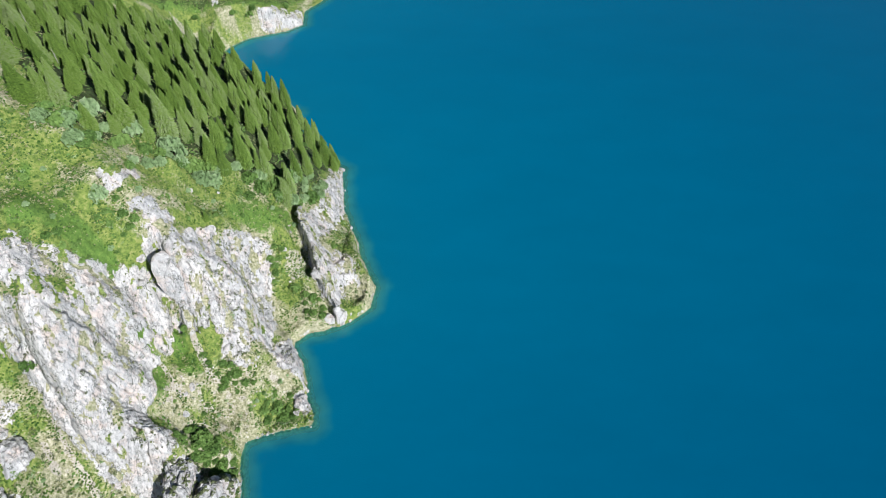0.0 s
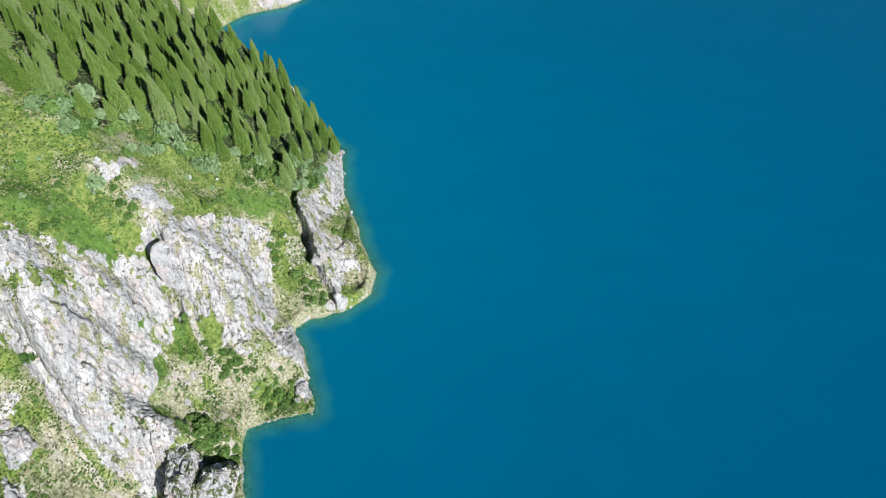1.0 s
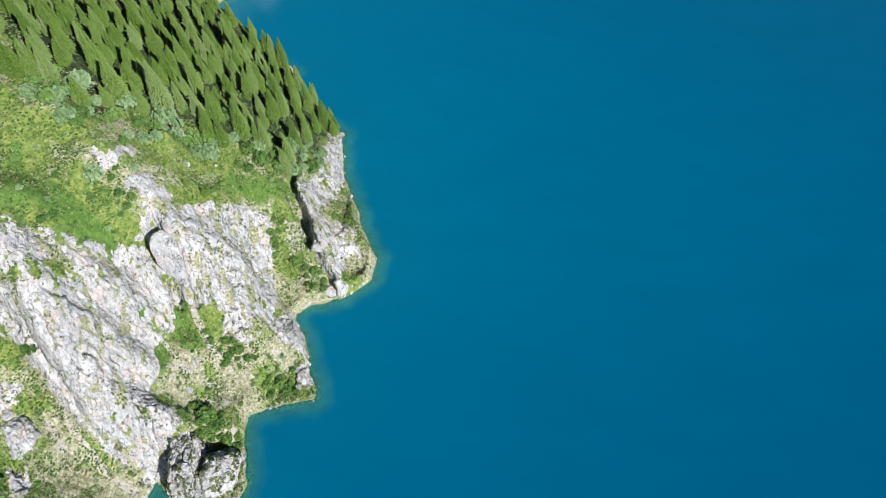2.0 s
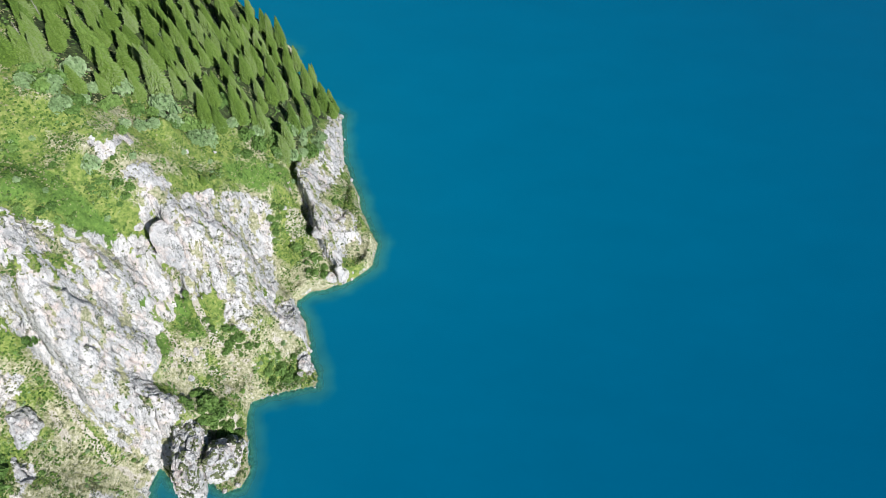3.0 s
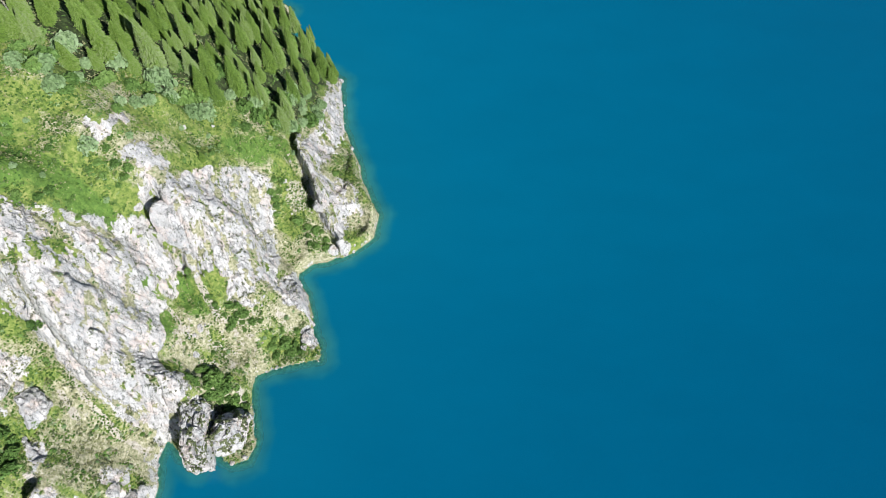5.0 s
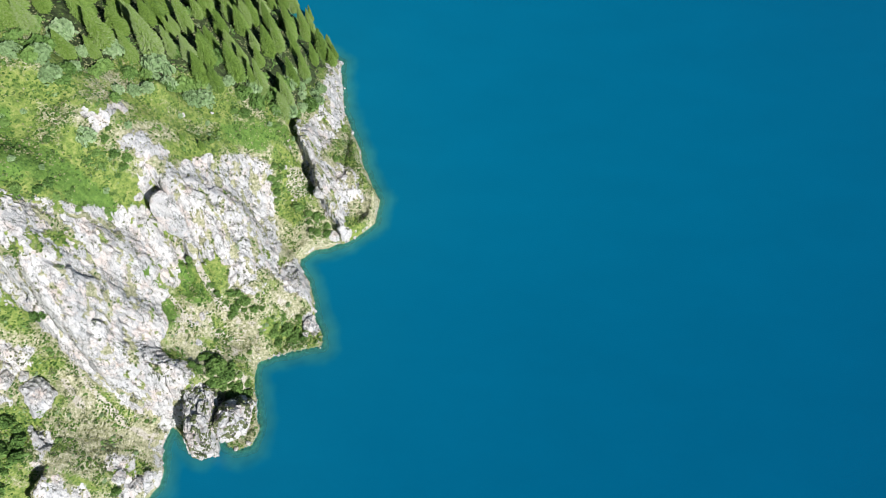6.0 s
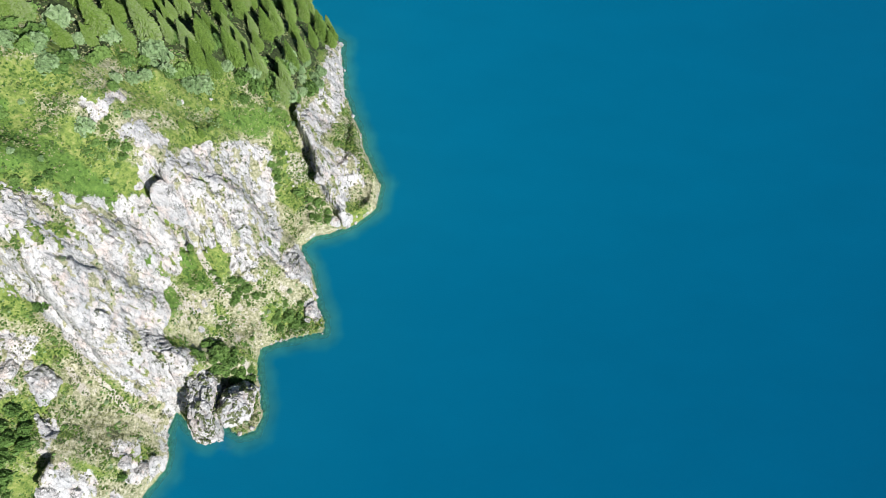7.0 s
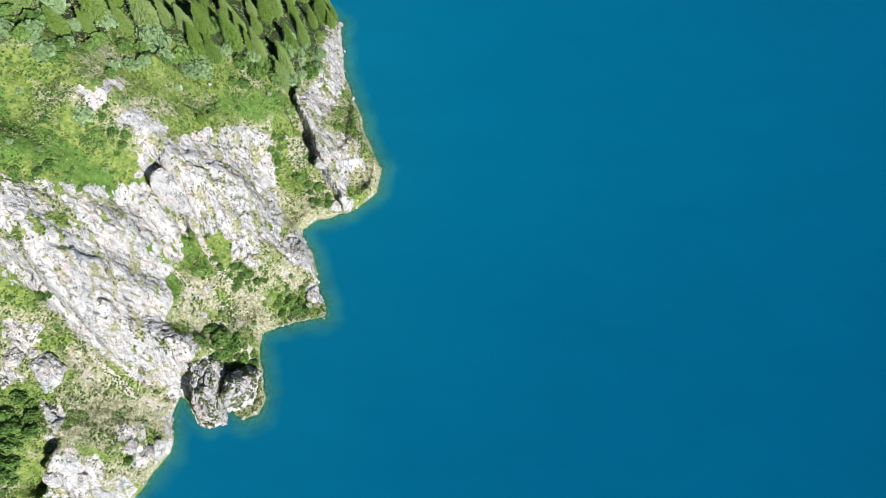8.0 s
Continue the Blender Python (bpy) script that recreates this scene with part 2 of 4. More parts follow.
MEADOW = [(-149, 162), (-138, 161), (-125, 149), (-113, 151), (-116, 136), (-128, 124), (-138, 117)]
SCREE_SLOPE = [(-110, 106), (-100, 118), (-84, 123), (-67, 128), (-67, 117), (-80, 108), (-87, 96), (-105, 93), (-111, 96)]
FOREST = [(-235, 330), (-215, 362), (-172, 350), (-140, 348), (-114, 338), (-99, 326), (-74, 289), (-64, 262), (-67, 238), (-74, 213), (-92, 205), (-111, 199), (-124, 192), (-129, 178), (-138, 176), (-146, 190), (-160, 195), (-200, 225)]
OLIVE_SLOPE = [(-150, 81), (-134, 88), (-119, 69), (-129, 32), (-132, 44), (-139, 46), (-143, 63)]
SCREE_FOOT = [(-145, 88), (-137, 86), (-126, 70), (-118, 67), (-120, 55), (-134, 61), (-143, 74), (-149, 83)]
YELLOW_MEADOW = [(-150, 169), (-138, 167), (-132, 161), (-126, 155), (-133, 146), (-126, 144), (-140, 144), (-142, 150), (-147, 152)]
SUNNY_MEADOW = [(-116, 162), (-110, 193), (-95, 196), (-82, 202), (-76, 199), (-97, 181), (-95, 171), (-103, 166), (-109, 168)]
LAWNS = [[(-143, 131), (-139, 141), (-131, 140), (-126, 138), (-122, 136), (-120, 133), (-126, 128), (-134, 126), (-139, 121)],
         [(-96, 183), (-75, 201), (-72, 196), (-83, 184), (-93, 177)],
         [(-147, 150), (-143, 149), (-142, 142), (-145, 134)],
         [(-119, 128), (-116, 123), (-115, 119), (-113, 116), (-110, 104), (-113, 99), (-115, 112), (-117, 116), (-117, 120)],
         [(-110, 132), (-106, 131), (-103, 124), (-96, 115), (-106, 115), (-111, 121)]]
BRUSH = [[(-138, 123), (-134, 125), (-127, 129), (-121, 132), (-127, 125), (-135, 120)],
         [(-126, 148), (-116, 153), (-114, 143), (-125, 140)],
         [(-96, 124), (-92, 121), (-82, 121), (-82, 115), (-90, 115), (-99, 120)],
         [(-78, 114), (-71, 119), (-60, 116), (-61, 109), (-78, 104), (-82, 105)],
         [(-102, 91), (-92, 94), (-87, 91), (-84, 83), (-91, 82), (-98, 83)],
         [(-65, 166), (-58, 166), (-50, 160), (-58, 157), (-64, 158)],
         [(-78, 180), (-75, 182), (-75, 172), (-80, 169)]]
DULL_BRUSH = [[(-59, 198), (-55, 219), (-49, 219), (-46, 210), (-52, 195), (-58, 191)], [(-47, 177), (-39, 178), (-35, 180), (-38, 170), (-45, 165)]]
CORNER_THICKET = [(-158, 62), (-152, 63), (-150, 56), (-151, 48), (-153, 38), (-153, 28), (-158, 27)]

CLIFFS = [MAIN_CLIFF, LOWER_SLAB, MIDDLE_CLIFF, UPPER_CRAG, SMALL_CRAG, EAST_RIDGE, LOW_CRAG, SHORE_CRAG, WHITE_ROCK,
          LEFT_CRAG, KNOLL_ROCK, EDGE_ROCK, CORNER_ROCK, FOOT_ROCK, GULLY_ROCK, SHORE_LEDGE, COVE_WALL, FAR_ROCK, FAR_CRAG]


# ---------- materials ----------
class Nodes:
    """Small helper to wire a node material."""

    def __init__(self, name):
        self.mat = bpy.data.materials.new(name)
        self.mat.use_nodes = True
        self.tree = self.mat.node_tree
        self.shader = self.tree.nodes["Principled BSDF"]
        self.output = self.tree.nodes["Material Output"]

    def add(self, kind, **sets):
        n = self.tree.nodes.new(kind)
        for k, v in sets.items():
            if k in n.inputs.keys():
                n.inputs[k].default_value = v
        return n

    def join(self, a, b):
        self.tree.links.new(a, b)

    def place(self, scale=(1, 1, 1), turn=(0, 0, 0)):
        c = self.add("ShaderNodeNewGeometry")
        m = self.add("ShaderNodeMapping", Scale=scale, Rotation=turn)
        self.join(c.outputs["Position"], m.inputs[0])
        return m.outputs[0]

    def along_dip(self, stretch):
        """Coordinates drawn out along the dip of the rock beds."""
        turn = Vector((0.19, -0.46, -0.87)).rotation_difference(Vector((0, 0, 1))).to_euler()
        m = self.add("ShaderNodeMapping", Scale=(1, 1, stretch))
        self.join(self.place((1, 1, 1), turn), m.inputs[0])
        return m.outputs[0]

    def noise(self, scale, detail=4.0, rough=0.55, where=None):
        n = self.add("ShaderNodeTexNoise", Scale=scale, Detail=detail, Roughness=rough)
        self.join(where or self.place(), n.inputs["Vector"])
        return n.outputs["Fac"]

    def ramp(self, fac, *stops):
        r = self.add("ShaderNodeValToRGB")
        e = r.color_ramp.elements
        while len(e) < len(stops):
            e.new(0.5)
        for el, (pos, col) in zip(e, stops):
            el.position = pos
            el.color = (*col, 1) if len(col) == 3 else col
        self.join(fac, r.inputs[0])
        return r.outputs[0]

    def grey(self, fac, a, b):
        """0 below a, 1 above b."""
        m = self.add("ShaderNodeMapRange")
        m.interpolation_type = "SMOOTHSTEP"
        m.inputs["From Min"].default_value, m.inputs["From Max"].default_value = a, b
        self.join(fac, m.inputs["Value"])
        return m.outputs["Result"]

    def mix(self, fac, a, b, mode="MIX"):
        m = self.add("ShaderNodeMix")
        m.data_type, m.blend_type = "RGBA", mode
        for slot, v in ((0, fac), (6, a), (7, b)):
            if isinstance(v, (int, float)):
                m.inputs[slot].default_value = v
            elif isinstance(v, tuple):
                m.inputs[slot].default_value = (*v, 1)
            else:
                self.join(v, m.inputs[slot])
        return m.outputs[2]

    def sums(self, op, a, b):
        m = self.add("ShaderNodeMath")
        m.operation = op
        for slot, v in ((0, a), (1, b)):
            if isinstance(v, (int, float)):
                m.inputs[slot].default_value = v
            else:
                self.join(v, m.inputs[slot])
        return m.outputs[0]

    def attribute(self, name):
        a = self.add("ShaderNodeAttribute")
        a.attribute_name = name
        return a.outputs["Fac"]

    def bump(self, fac, strength, distance):
        b = self.add("ShaderNodeBump", Strength=strength, Distance=distance)
        self.join(fac, b.inputs["Height"])
        self.join(b.outputs[0], self.shader.inputs["Normal"])

    def finish(self, colour, rough=0.9):
        if isinstance(colour, tuple):
            self.shader.inputs["Base Color"].default_value = (*colour, 1)
        else:
            self.join(colour, self.shader.inputs["Base Color"])
        self.shader.inputs["Roughness"].default_value = rough
        self.shader.inputs["Specular IOR Level"].default_value = 0.25
        return self.mat


def limestone_colour(n):
    """Pale pinkish-white limestone with grey weathering, ochre seeps and dark lichen specks."""
    lean = n.along_dip(0.55)
    col = n.ramp(n.noise(0.09, 5, 0.6, lean), (0.3, (0.465, 0.46, 0.46)), (0.5, (0.595, 0.575, 0.56)), (0.68, (0.67, 0.635, 0.615)))
    col = n.mix(n.grey(n.noise(0.14, 5, 0.65), 0.47, 0.66), col, (0.62, 0.525, 0.475))
    col = n.mix(n.grey(n.noise(0.30, 6, 0.75, n.along_dip(0.5)), 0.51, 0.64), col, (0.46, 0.455, 0.46))
    col = n.mix(n.grey(n.noise(0.45, 6, 0.72, lean), 0.54, 0.68), col, (0.35, 0.355, 0.36))
    col = n.mix(n.grey(n.noise(1.5, 6, 0.75), 0.57, 0.66), col, (0.24, 0.245, 0.20))
    # joints between blocks, in two sizes, open here and there
    for size, width, shade in ((0.16, 0.030, (0.20, 0.20, 0.18)), (0.5, 0.045, (0.30, 0.30, 0.28))):
        v = n.add("ShaderNodeTexVoronoi", Scale=size)
        v.feature = "DISTANCE_TO_EDGE"
        bend = n.add("ShaderNodeTexNoise", Scale=0.35, Detail=5.0, Roughness=0.65)
        n.join(n.place(), bend.inputs["Vector"])
        n.join(n.mix(1.0, n.along_dip(0.7), n.mix(1.0, bend.outputs["Color"], (9.0, 9.0, 9.0), "MULTIPLY"), "ADD"), v.inputs["Vector"])
        open_joint = n.sums("MULTIPLY", n.grey(v.outputs["Distance"], width, width * 0.25), n.grey(n.noise(0.22, 4, 0.65), 0.46, 0.58))
        col = n.mix(open_joint, col, shade)
    grain = n.ramp(n.noise(2.2, 8, 0.82, n.along_dip(0.55)), (0.34, (0.66, 0.66, 0.67)), (0.5, (0.97, 0.97, 0.97)), (0.66, (1.14, 1.13, 1.11)))
    col = n.mix(1.0, col, grain, "MULTIPLY")
    streak = n.noise(1.15, 6, 0.72, n.along_dip(0.4))
    where = n.grey(n.noise(0.12, 3, 0.6), 0.38, 0.58)
    col = n.mix(n.sums("MULTIPLY", n.grey(streak, 0.55, 0.62), where), col, (0.25, 0.255, 0.25))
    seam = n.sums("ABSOLUTE", n.sums("SUBTRACT", n.noise(0.36, 5, 0.62, n.along_dip(0.4)), 0.5), 0.0)
    some = n.grey(n.noise(0.2, 3, 0.6), 0.42, 0.6)
    col = n.mix(n.sums("MULTIPLY", n.grey(seam, 0.020, 0.006), some), col, (0.13, 0.135, 0.11))
    return col


def limestone_relief(n):
    long = n.along_dip(0.4)
    crack = n.sums("ABSOLUTE", n.sums("SUBTRACT", n.noise(0.36, 5, 0.62, long), 0.5), 0.0)
    crack = n.grey(crack, 0.0, 0.035)
    return n.sums("ADD", n.sums("MULTIPLY", crack, 0.45), n.noise(1.5, 9, 0.74, n.along_dip(0.6)))


def limestone():
    n = Nodes("limestone")
    n.bump(limestone_relief(n), 1.0, 0.32)
    return n.finish(limestone_colour(n), 0.92)


def hillside():
    """Rock, meadow, dry grass, scree and lake bed, by what grows or lies where, with forest shade painted in."""
    n = Nodes("hillside")
    rock = limestone_colour(n)
    fresh = n.ramp(n.noise(0.5, 6, 0.7), (0.32, (0.065, 0.115, 0.026)), (0.5, (0.175, 0.24, 0.05)), (0.66, (0.31, 0.325, 0.105)))
    dry = n.ramp(n.noise(0.8, 6, 0.72), (0.32, (0.13, 0.15, 0.07)), (0.5, (0.34, 0.33, 0.20)), (0.66, (0.56, 0.52, 0.40)))
    deep = n.ramp(n.noise(0.7, 5, 0.7), (0.3, (0.072, 0.138, 0.026)), (0.5, (0.115, 0.205, 0.038)), (0.7, (0.19, 0.285, 0.06)))
    scree = n.ramp(n.noise(1.2, 6, 0.75), (0.3, (0.24, 0.22, 0.17)), (0.5, (0.45, 0.41, 0.34)), (0.72, (0.61, 0.57, 0.50)))
    fuzzy = n.sums("MULTIPLY", n.sums("SUBTRACT", n.noise(0.9, 6, 0.75), 0.5), 1.3)
    col = n.mix(n.grey(n.sums("ADD", n.attribute("dry"), fuzzy), 0.35, 0.65), fresh, dry)
    col = n.mix(n.grey(n.sums("ADD", n.attribute("deep"), fuzzy), 0.4, 0.6), col, deep)
    col = n.mix(n.grey(n.sums("ADD", n.attribute("scree"), fuzzy), 0.4, 0.6), col, scree)
    # needle-strewn forest floor, taken near black to paint in the shade between spruces
    shade_and_scrub = n.ramp(n.noise(0.6, 5, 0.7), (0.32, (0.016, 0.022, 0.010)), (0.5, (0.036, 0.052, 0.018)), (0.68, (0.085, 0.125, 0.036)))
    col = n.mix(n.grey(n.sums("ADD", n.attribute("shade_and_scrub"), fuzzy), 0.4, 0.6), col, shade_and_scrub)
    is_rock = n.grey(n.sums("ADD", n.attribute("rock"), n.sums("MULTIPLY", fuzzy, 0.7)), 0.42, 0.58)
    col = n.mix(is_rock, col, rock)
    bed = n.ramp(n.noise(0.5, 5, 0.7), (0.35, (0.14, 0.125, 0.075)), (0.65, (0.30, 0.27, 0.19)))
    col = n.mix(n.attribute("bed"), col, bed)
    soft = n.sums("MULTIPLY", n.noise(1.4, 7, 0.78), 1.2)
    m = n.add("ShaderNodeMix")
    n.join(is_rock, m.inputs[0]), n.join(soft, m.inputs[2]), n.join(limestone_relief(n), m.inputs[3])
    n.bump(m.outputs[0], 1.0, 0.32)
    return n.finish(col, 0.93)


def lake_water():
    """Clear turquoise water: the bed shows through where it is shallow, and blue light comes back from the depth."""
    n = Nodes("lake_water")
    milky = n.ramp(n.attribute("offshore"), (0.0, (0.002, 0.077, 0.163)), (0.45, (0.003, 0.108, 0.202)), (0.8, (0.004, 0.125, 0.221)), (0.96, (0.005, 0.132, 0.223)), (0.968, (0.010, 0.150, 0.215)), (0.985, (0.03, 0.225, 0.255)), (1.0, (0.07, 0.30, 0.28)))
    stir = n.ramp(n.noise(0.02, 4, 0.6, n.place((1, 2.2, 1), (0, 0, 0.5))), (0.3, (0.97, 0.97, 0.97)), (0.7, (1.03, 1.03, 1.03)))
    # brightness that shifts with the view, painted in as water lighter northwards
    split = n.add("ShaderNodeSeparateXYZ")
    n.join(n.place(), split.inputs[0])
    view_light = n.ramp(n.grey(split.outputs[1], 40.0, 330.0), (0.0, (0.86, 0.86, 0.92)), (0.45, (1.0, 0.98, 1.0)), (1.0, (1.10, 1.06, 1.06)))
    n.join(n.mix(1.0, n.mix(1.0, milky, stir, "MULTIPLY"), view_light, "MULTIPLY"), n.shader.inputs["Base Color"])
    n.shader.inputs["Roughness"].default_value = 0.12
    n.shader.inputs["IOR"].default_value = 1.33
    ripple = n.sums("ADD", n.noise(0.9, 4, 0.6, n.place((1, 1.6, 1), (0, 0, 0.6))), n.sums("MULTIPLY", n.noise(2.6, 3, 0.6), 0.5))
    b = n.add("ShaderNodeBump", Strength=0.35, Distance=0.2)
    n.join(ripple, b.inputs["Height"])
    n.join(b.outputs[0], n.shader.inputs["Normal"])
    clear = n.add("ShaderNodeBsdfTransparent")
    clear.inputs[0].default_value = (0.42, 0.86, 0.82, 1)
    m = n.add("ShaderNodeMixShader")
    n.join(n.attribute("murk"), m.inputs[0])
    n.join(clear.outputs[0], m.inputs[1])
    n.join(n.shader.outputs[0], m.inputs[2])
    n.join(m.outputs[0], n.output.inputs["Surface"])
    return n.mat


def foliage(name, low, mid, high, through=0.3):
    """Leaves or needles: varied from tree to tree and from spray to spray, with some light passing through."""
    n = Nodes(name)
    g = n.add("ShaderNodeNewGeometry")
    o = n.add("ShaderNodeObjectInfo")
    t = n.sums("ADD", n.sums("MULTIPLY", g.outputs["Random Per Island"], 0.45), n.sums("MULTIPLY", o.outputs["Random"], 0.55))
    col = n.ramp(t, (0.1, low), (0.5, mid), (0.9, high))
    n.finish(col, 0.6)
    tr = n.add("ShaderNodeBsdfTranslucent")
    n.join(col, tr.inputs[0])
    m = n.add("ShaderNodeMixShader", Fac=through)
    m.inputs[0].default_value = through
    n.join(n.shader.outputs[0], m.inputs[1])
    n.join(tr.outputs[0], m.inputs[2])
    n.join(m.outputs[0], n.output.inputs["Surface"])
    return n.mat


def bark(name, dark, light):
    n = Nodes(name)
    f = n.noise(6, 4, 0.6, n.place((1, 1, 0.15)))
    n.bump(f, 0.6, 0.05)
    return n.finish(n.ramp(f, (0.35, dark), (0.65, light)), 0.9)


LIMESTONE = limestone()
HILLSIDE = hillside()
WATER = lake_water()
NEEDLES = foliage("spruce_needles", (0.085, 0.150, 0.024), (0.158, 0.250, 0.040), (0.24, 0.305, 0.130), 0.12)
LEAVES = foliage("broad_leaves", (0.08, 0.155, 0.034), (0.15, 0.26, 0.062), (0.24, 0.365, 0.10), 0.28)
SCRUB = foliage("rock_scrub", (0.05, 0.07, 0.03), (0.10, 0.125, 0.055), (0.18, 0.20, 0.10), 0.2)
HEATH = foliage("slope_scrub", (0.06, 0.105, 0.03), (0.12, 0.185, 0.05), (0.22, 0.29, 0.10), 0.25)
PALE_LEAVES = foliage("willow_leaves", (0.19, 0.29, 0.12), (0.28, 0.40, 0.185), (0.39, 0.50, 0.28), 0.3)
HERBS = foliage("meadow_herbs", (0.05, 0.115, 0.02), (0.155, 0.24, 0.04), (0.30, 0.325, 0.07), 0.3)
DRY_HERBS = foliage("dry_grass", (0.15, 0.17, 0.07), (0.32, 0.32, 0.16), (0.52, 0.47, 0.30), 0.3)
BARK = bark("bark", (0.05, 0.035, 0.025), (0.16, 0.12, 0.09))
DEAD_WOOD = bark("dead_wood", (0.20, 0.19, 0.17), (0.42, 0.40, 0.37))


# ---------- building helpers ----------
def mesh_of(name, verts, faces, material, smooth=False):
    me = bpy.data.meshes.new(name)
    me.from_pydata(np.asarray(verts, float).tolist(), [], [tuple(f) for f in (faces.tolist() if isinstance(faces, np.ndarray) else faces)])
    me.materials.append(material)
    if smooth:
        me.polygons.foreach_set("use_smooth", [True] * len(me.polygons))
    me.update()
    return me


def part(name, mesh, parent, label=""):
    ob = new(name, mesh)
    ob.parent = parent
    return tagged(ob, label=label)


# ---------- ground ----------
def spread(stops):
    """Coordinates from stretches of (start, end, spacing)."""
    out = []
    for a, b, s in stops:
        out.append(np.linspace(a, b, max(2, int(round((b - a) / s))), endpoint=False))
    return np.concatenate(out + [np.array([stops[-1][1]], float)])


GX = spread([(-3000, -600, 300), (-600, -300, 40), (-300, -182, 6), (-182, -28, 0.38), (-28, 0, 3), (0, 200, 25), (200, 3000, 350)])
GY = spread([(-3000, -300, 300), (-300, -20, 25), (-20, 18, 2.5), (18, 300, 0.44), (300, 350, 0.8), (350, 490, 1.0), (490, 700, 15), (700, 3000, 230)])


def build_ground():
    X, Y = np.meshgrid(GX, GY)
    x, y = X.ravel(), Y.ravel()
    p2 = np.c_[x, y, 0 * x]
    edge = 1.3 * fbm(p2 / 5.0, 3) + 2.6 * fbm(p2 / 16.0 + 3.7, 2)
    d = inside(SHORE, x, y) + edge * 0.55
    z = smooth_height(x, y, d)
    Z = z.reshape(X.shape)
    gy, gx = np.gradient(Z, GY, GX)
    nrm = np.stack([-gx.ravel(), -gy.ravel(), np.ones(len(x))], 1)
    steep = np.sqrt(gx**2 + gy**2).ravel()
    nrm /= np.linalg.norm(nrm, axis=1)[:, None]
    p = np.c_[x, y, z]
    # rock where the cliffs are outlined, broken up by ledges of grass
    sd = np.full(len(x), -99.0)
    for c in CLIFFS:
        sd = np.maximum(sd, inside(c, x, y))
    q0 = p - np.outer((p @ np.array([0.12, -0.60, -0.79])) * 0.55, np.array([0.12, -0.60, -0.79]))
    ledge = fbm(p / np.array([9.0, 9.0, 5.0]) + 31, 4, 0.6)
    rock = step(-1.5, 1.5, sd + 3.2 * ledge)
    rock *= 1 - 0.85 * step(-2, 2, np.maximum.reduce([inside(c, x, y) for c in DULL_BRUSH]) + 3 * ledge)
    rock = np.maximum(rock, step(1.9, 2.7, steep) * step(0.2, 1.0, d) * step(-5, -1, sd))
    great = np.maximum.reduce([inside(c, x, y) for c in (MAIN_CLIFF, LOWER_SLAB, MIDDLE_CLIFF, EAST_RIDGE, FOOT_ROCK, SHORE_LEDGE)])
    rock *= 1 - (0.3 + 0.45 * np.maximum(step(-6, 0, great), step(330, 360, y))) * step(0.13, 0.25, fbm(q0 / 5.5 + 77, 4, 0.72) + 0.12 * fbm(p / 21.0 + 15, 2) - 0.004 * np.clip(sd - 5, 0, 10))
    rock = np.maximum(rock, step(1.6, 0.4, d) * step(-1, 0.3, d) * step(-0.1, 0.25, fbm(p2 / 6.0 + 61, 3)) * 0.55)
    near = step(0.3, 4.0, d) * ((x > -260) & (x < 0) & (y > -40) & (y < 520))
    land = np.nonzero((near > 0) & (rock > 0.01))[0]
    whole, p = p, p[land]
    # beds of rock dip down the slope, so relief is drawn out along the dip
    dip = np.array([0.12, -0.60, -0.79])
    along = p @ dip
    q = p - np.outer(along * 0.40, dip)
    block, joint = cells(q / 6.0 + 0.45 * np.c_[fbm(p / 6, 2), fbm(p / 6 + 9, 2), fbm(p / 6 + 19, 2)])
    block2, joint2 = cells(q / 2.0 + 40 + 0.5 * np.c_[fbm(p / 2, 2), fbm(p / 2 + 9, 2), fbm(p / 2 + 19, 2)])
    warp = fbm(p / 9.0 + 70, 3)
    beds = p @ np.array([-0.645, -0.714, 0.236])
    lam, lam2 = beds / 5.5 + 1.1 * warp, beds / 1.9 + 1.6 * warp + 4
    saw = (1 - (lam - np.floor(lam))) * step(-0.25, 0.25, fbm(p / 14.0 + 21, 2)) * 0.7 + (1 - (lam2 - np.floor(lam2))) * 0.75
    fine = 0.2 + 0.95 * step(-0.16, 0.16, fbm(p / 13.0 + 44, 2))
    slab, seam = cells(q / 15.0 + 7 + 0.35 * np.c_[fbm(p / 11, 2), fbm(p / 11 + 9, 2), fbm(p / 11 + 19, 2)])
    rough = 0.35 * saw - 0.3 + 1.2 * (slab - 0.5) - 0.9 * step(0.035, 0.0, seam) + 0.9 * fbm(q / 14.0, 3) + 0.8 * ridged(q / 7.0, 3, 0.5)
    rough += 1.1 * (block - 0.5) - 0.7 * step(0.05, 0.0, joint) + fine * (0.32 * (block2 - 0.5) + 0.45 * ridged(q / 2.1 + 60, 3, 0.6))
    cleft = np.abs(fbm(q / 13.0 + 90, 3)) + 0.12 * step(0.1, -0.1, fbm(p / 20.0 + 33, 2))
    cleft2 = np.abs(fbm(q / 5.0 + 120, 3))
    rough -= 3.2 * step(0.042, 0.010, cleft) + 1.3 * fine * step(0.045, 0.008, cleft2)
    relief = np.zeros(len(x))
    relief[land] = rough
    p, rough = whole, relief
    turf = 1.2 * fbm(p / 11.0 + 5, 3) + 0.6 * fbm(p / 2.6 + 8, 4, 0.6)
    near = near * (1 - 0.65 * step(330, 380, y))
    off = near * (rock * rough + (1 - rock) * turf)
    p = p + nrm * off[:, None]
    p[:, 2] = np.where(d > 0.3, np.maximum(p[:, 2], 0.12), p[:, 2])
    nx, ny = len(GX), len(GY)
    idx = np.arange(nx * ny).reshape(ny, nx)
    faces = np.stack([idx[:-1, :-1], idx[:-1, 1:], idx[1:, 1:], idx[1:, :-1]], -1).reshape(-1, 4)
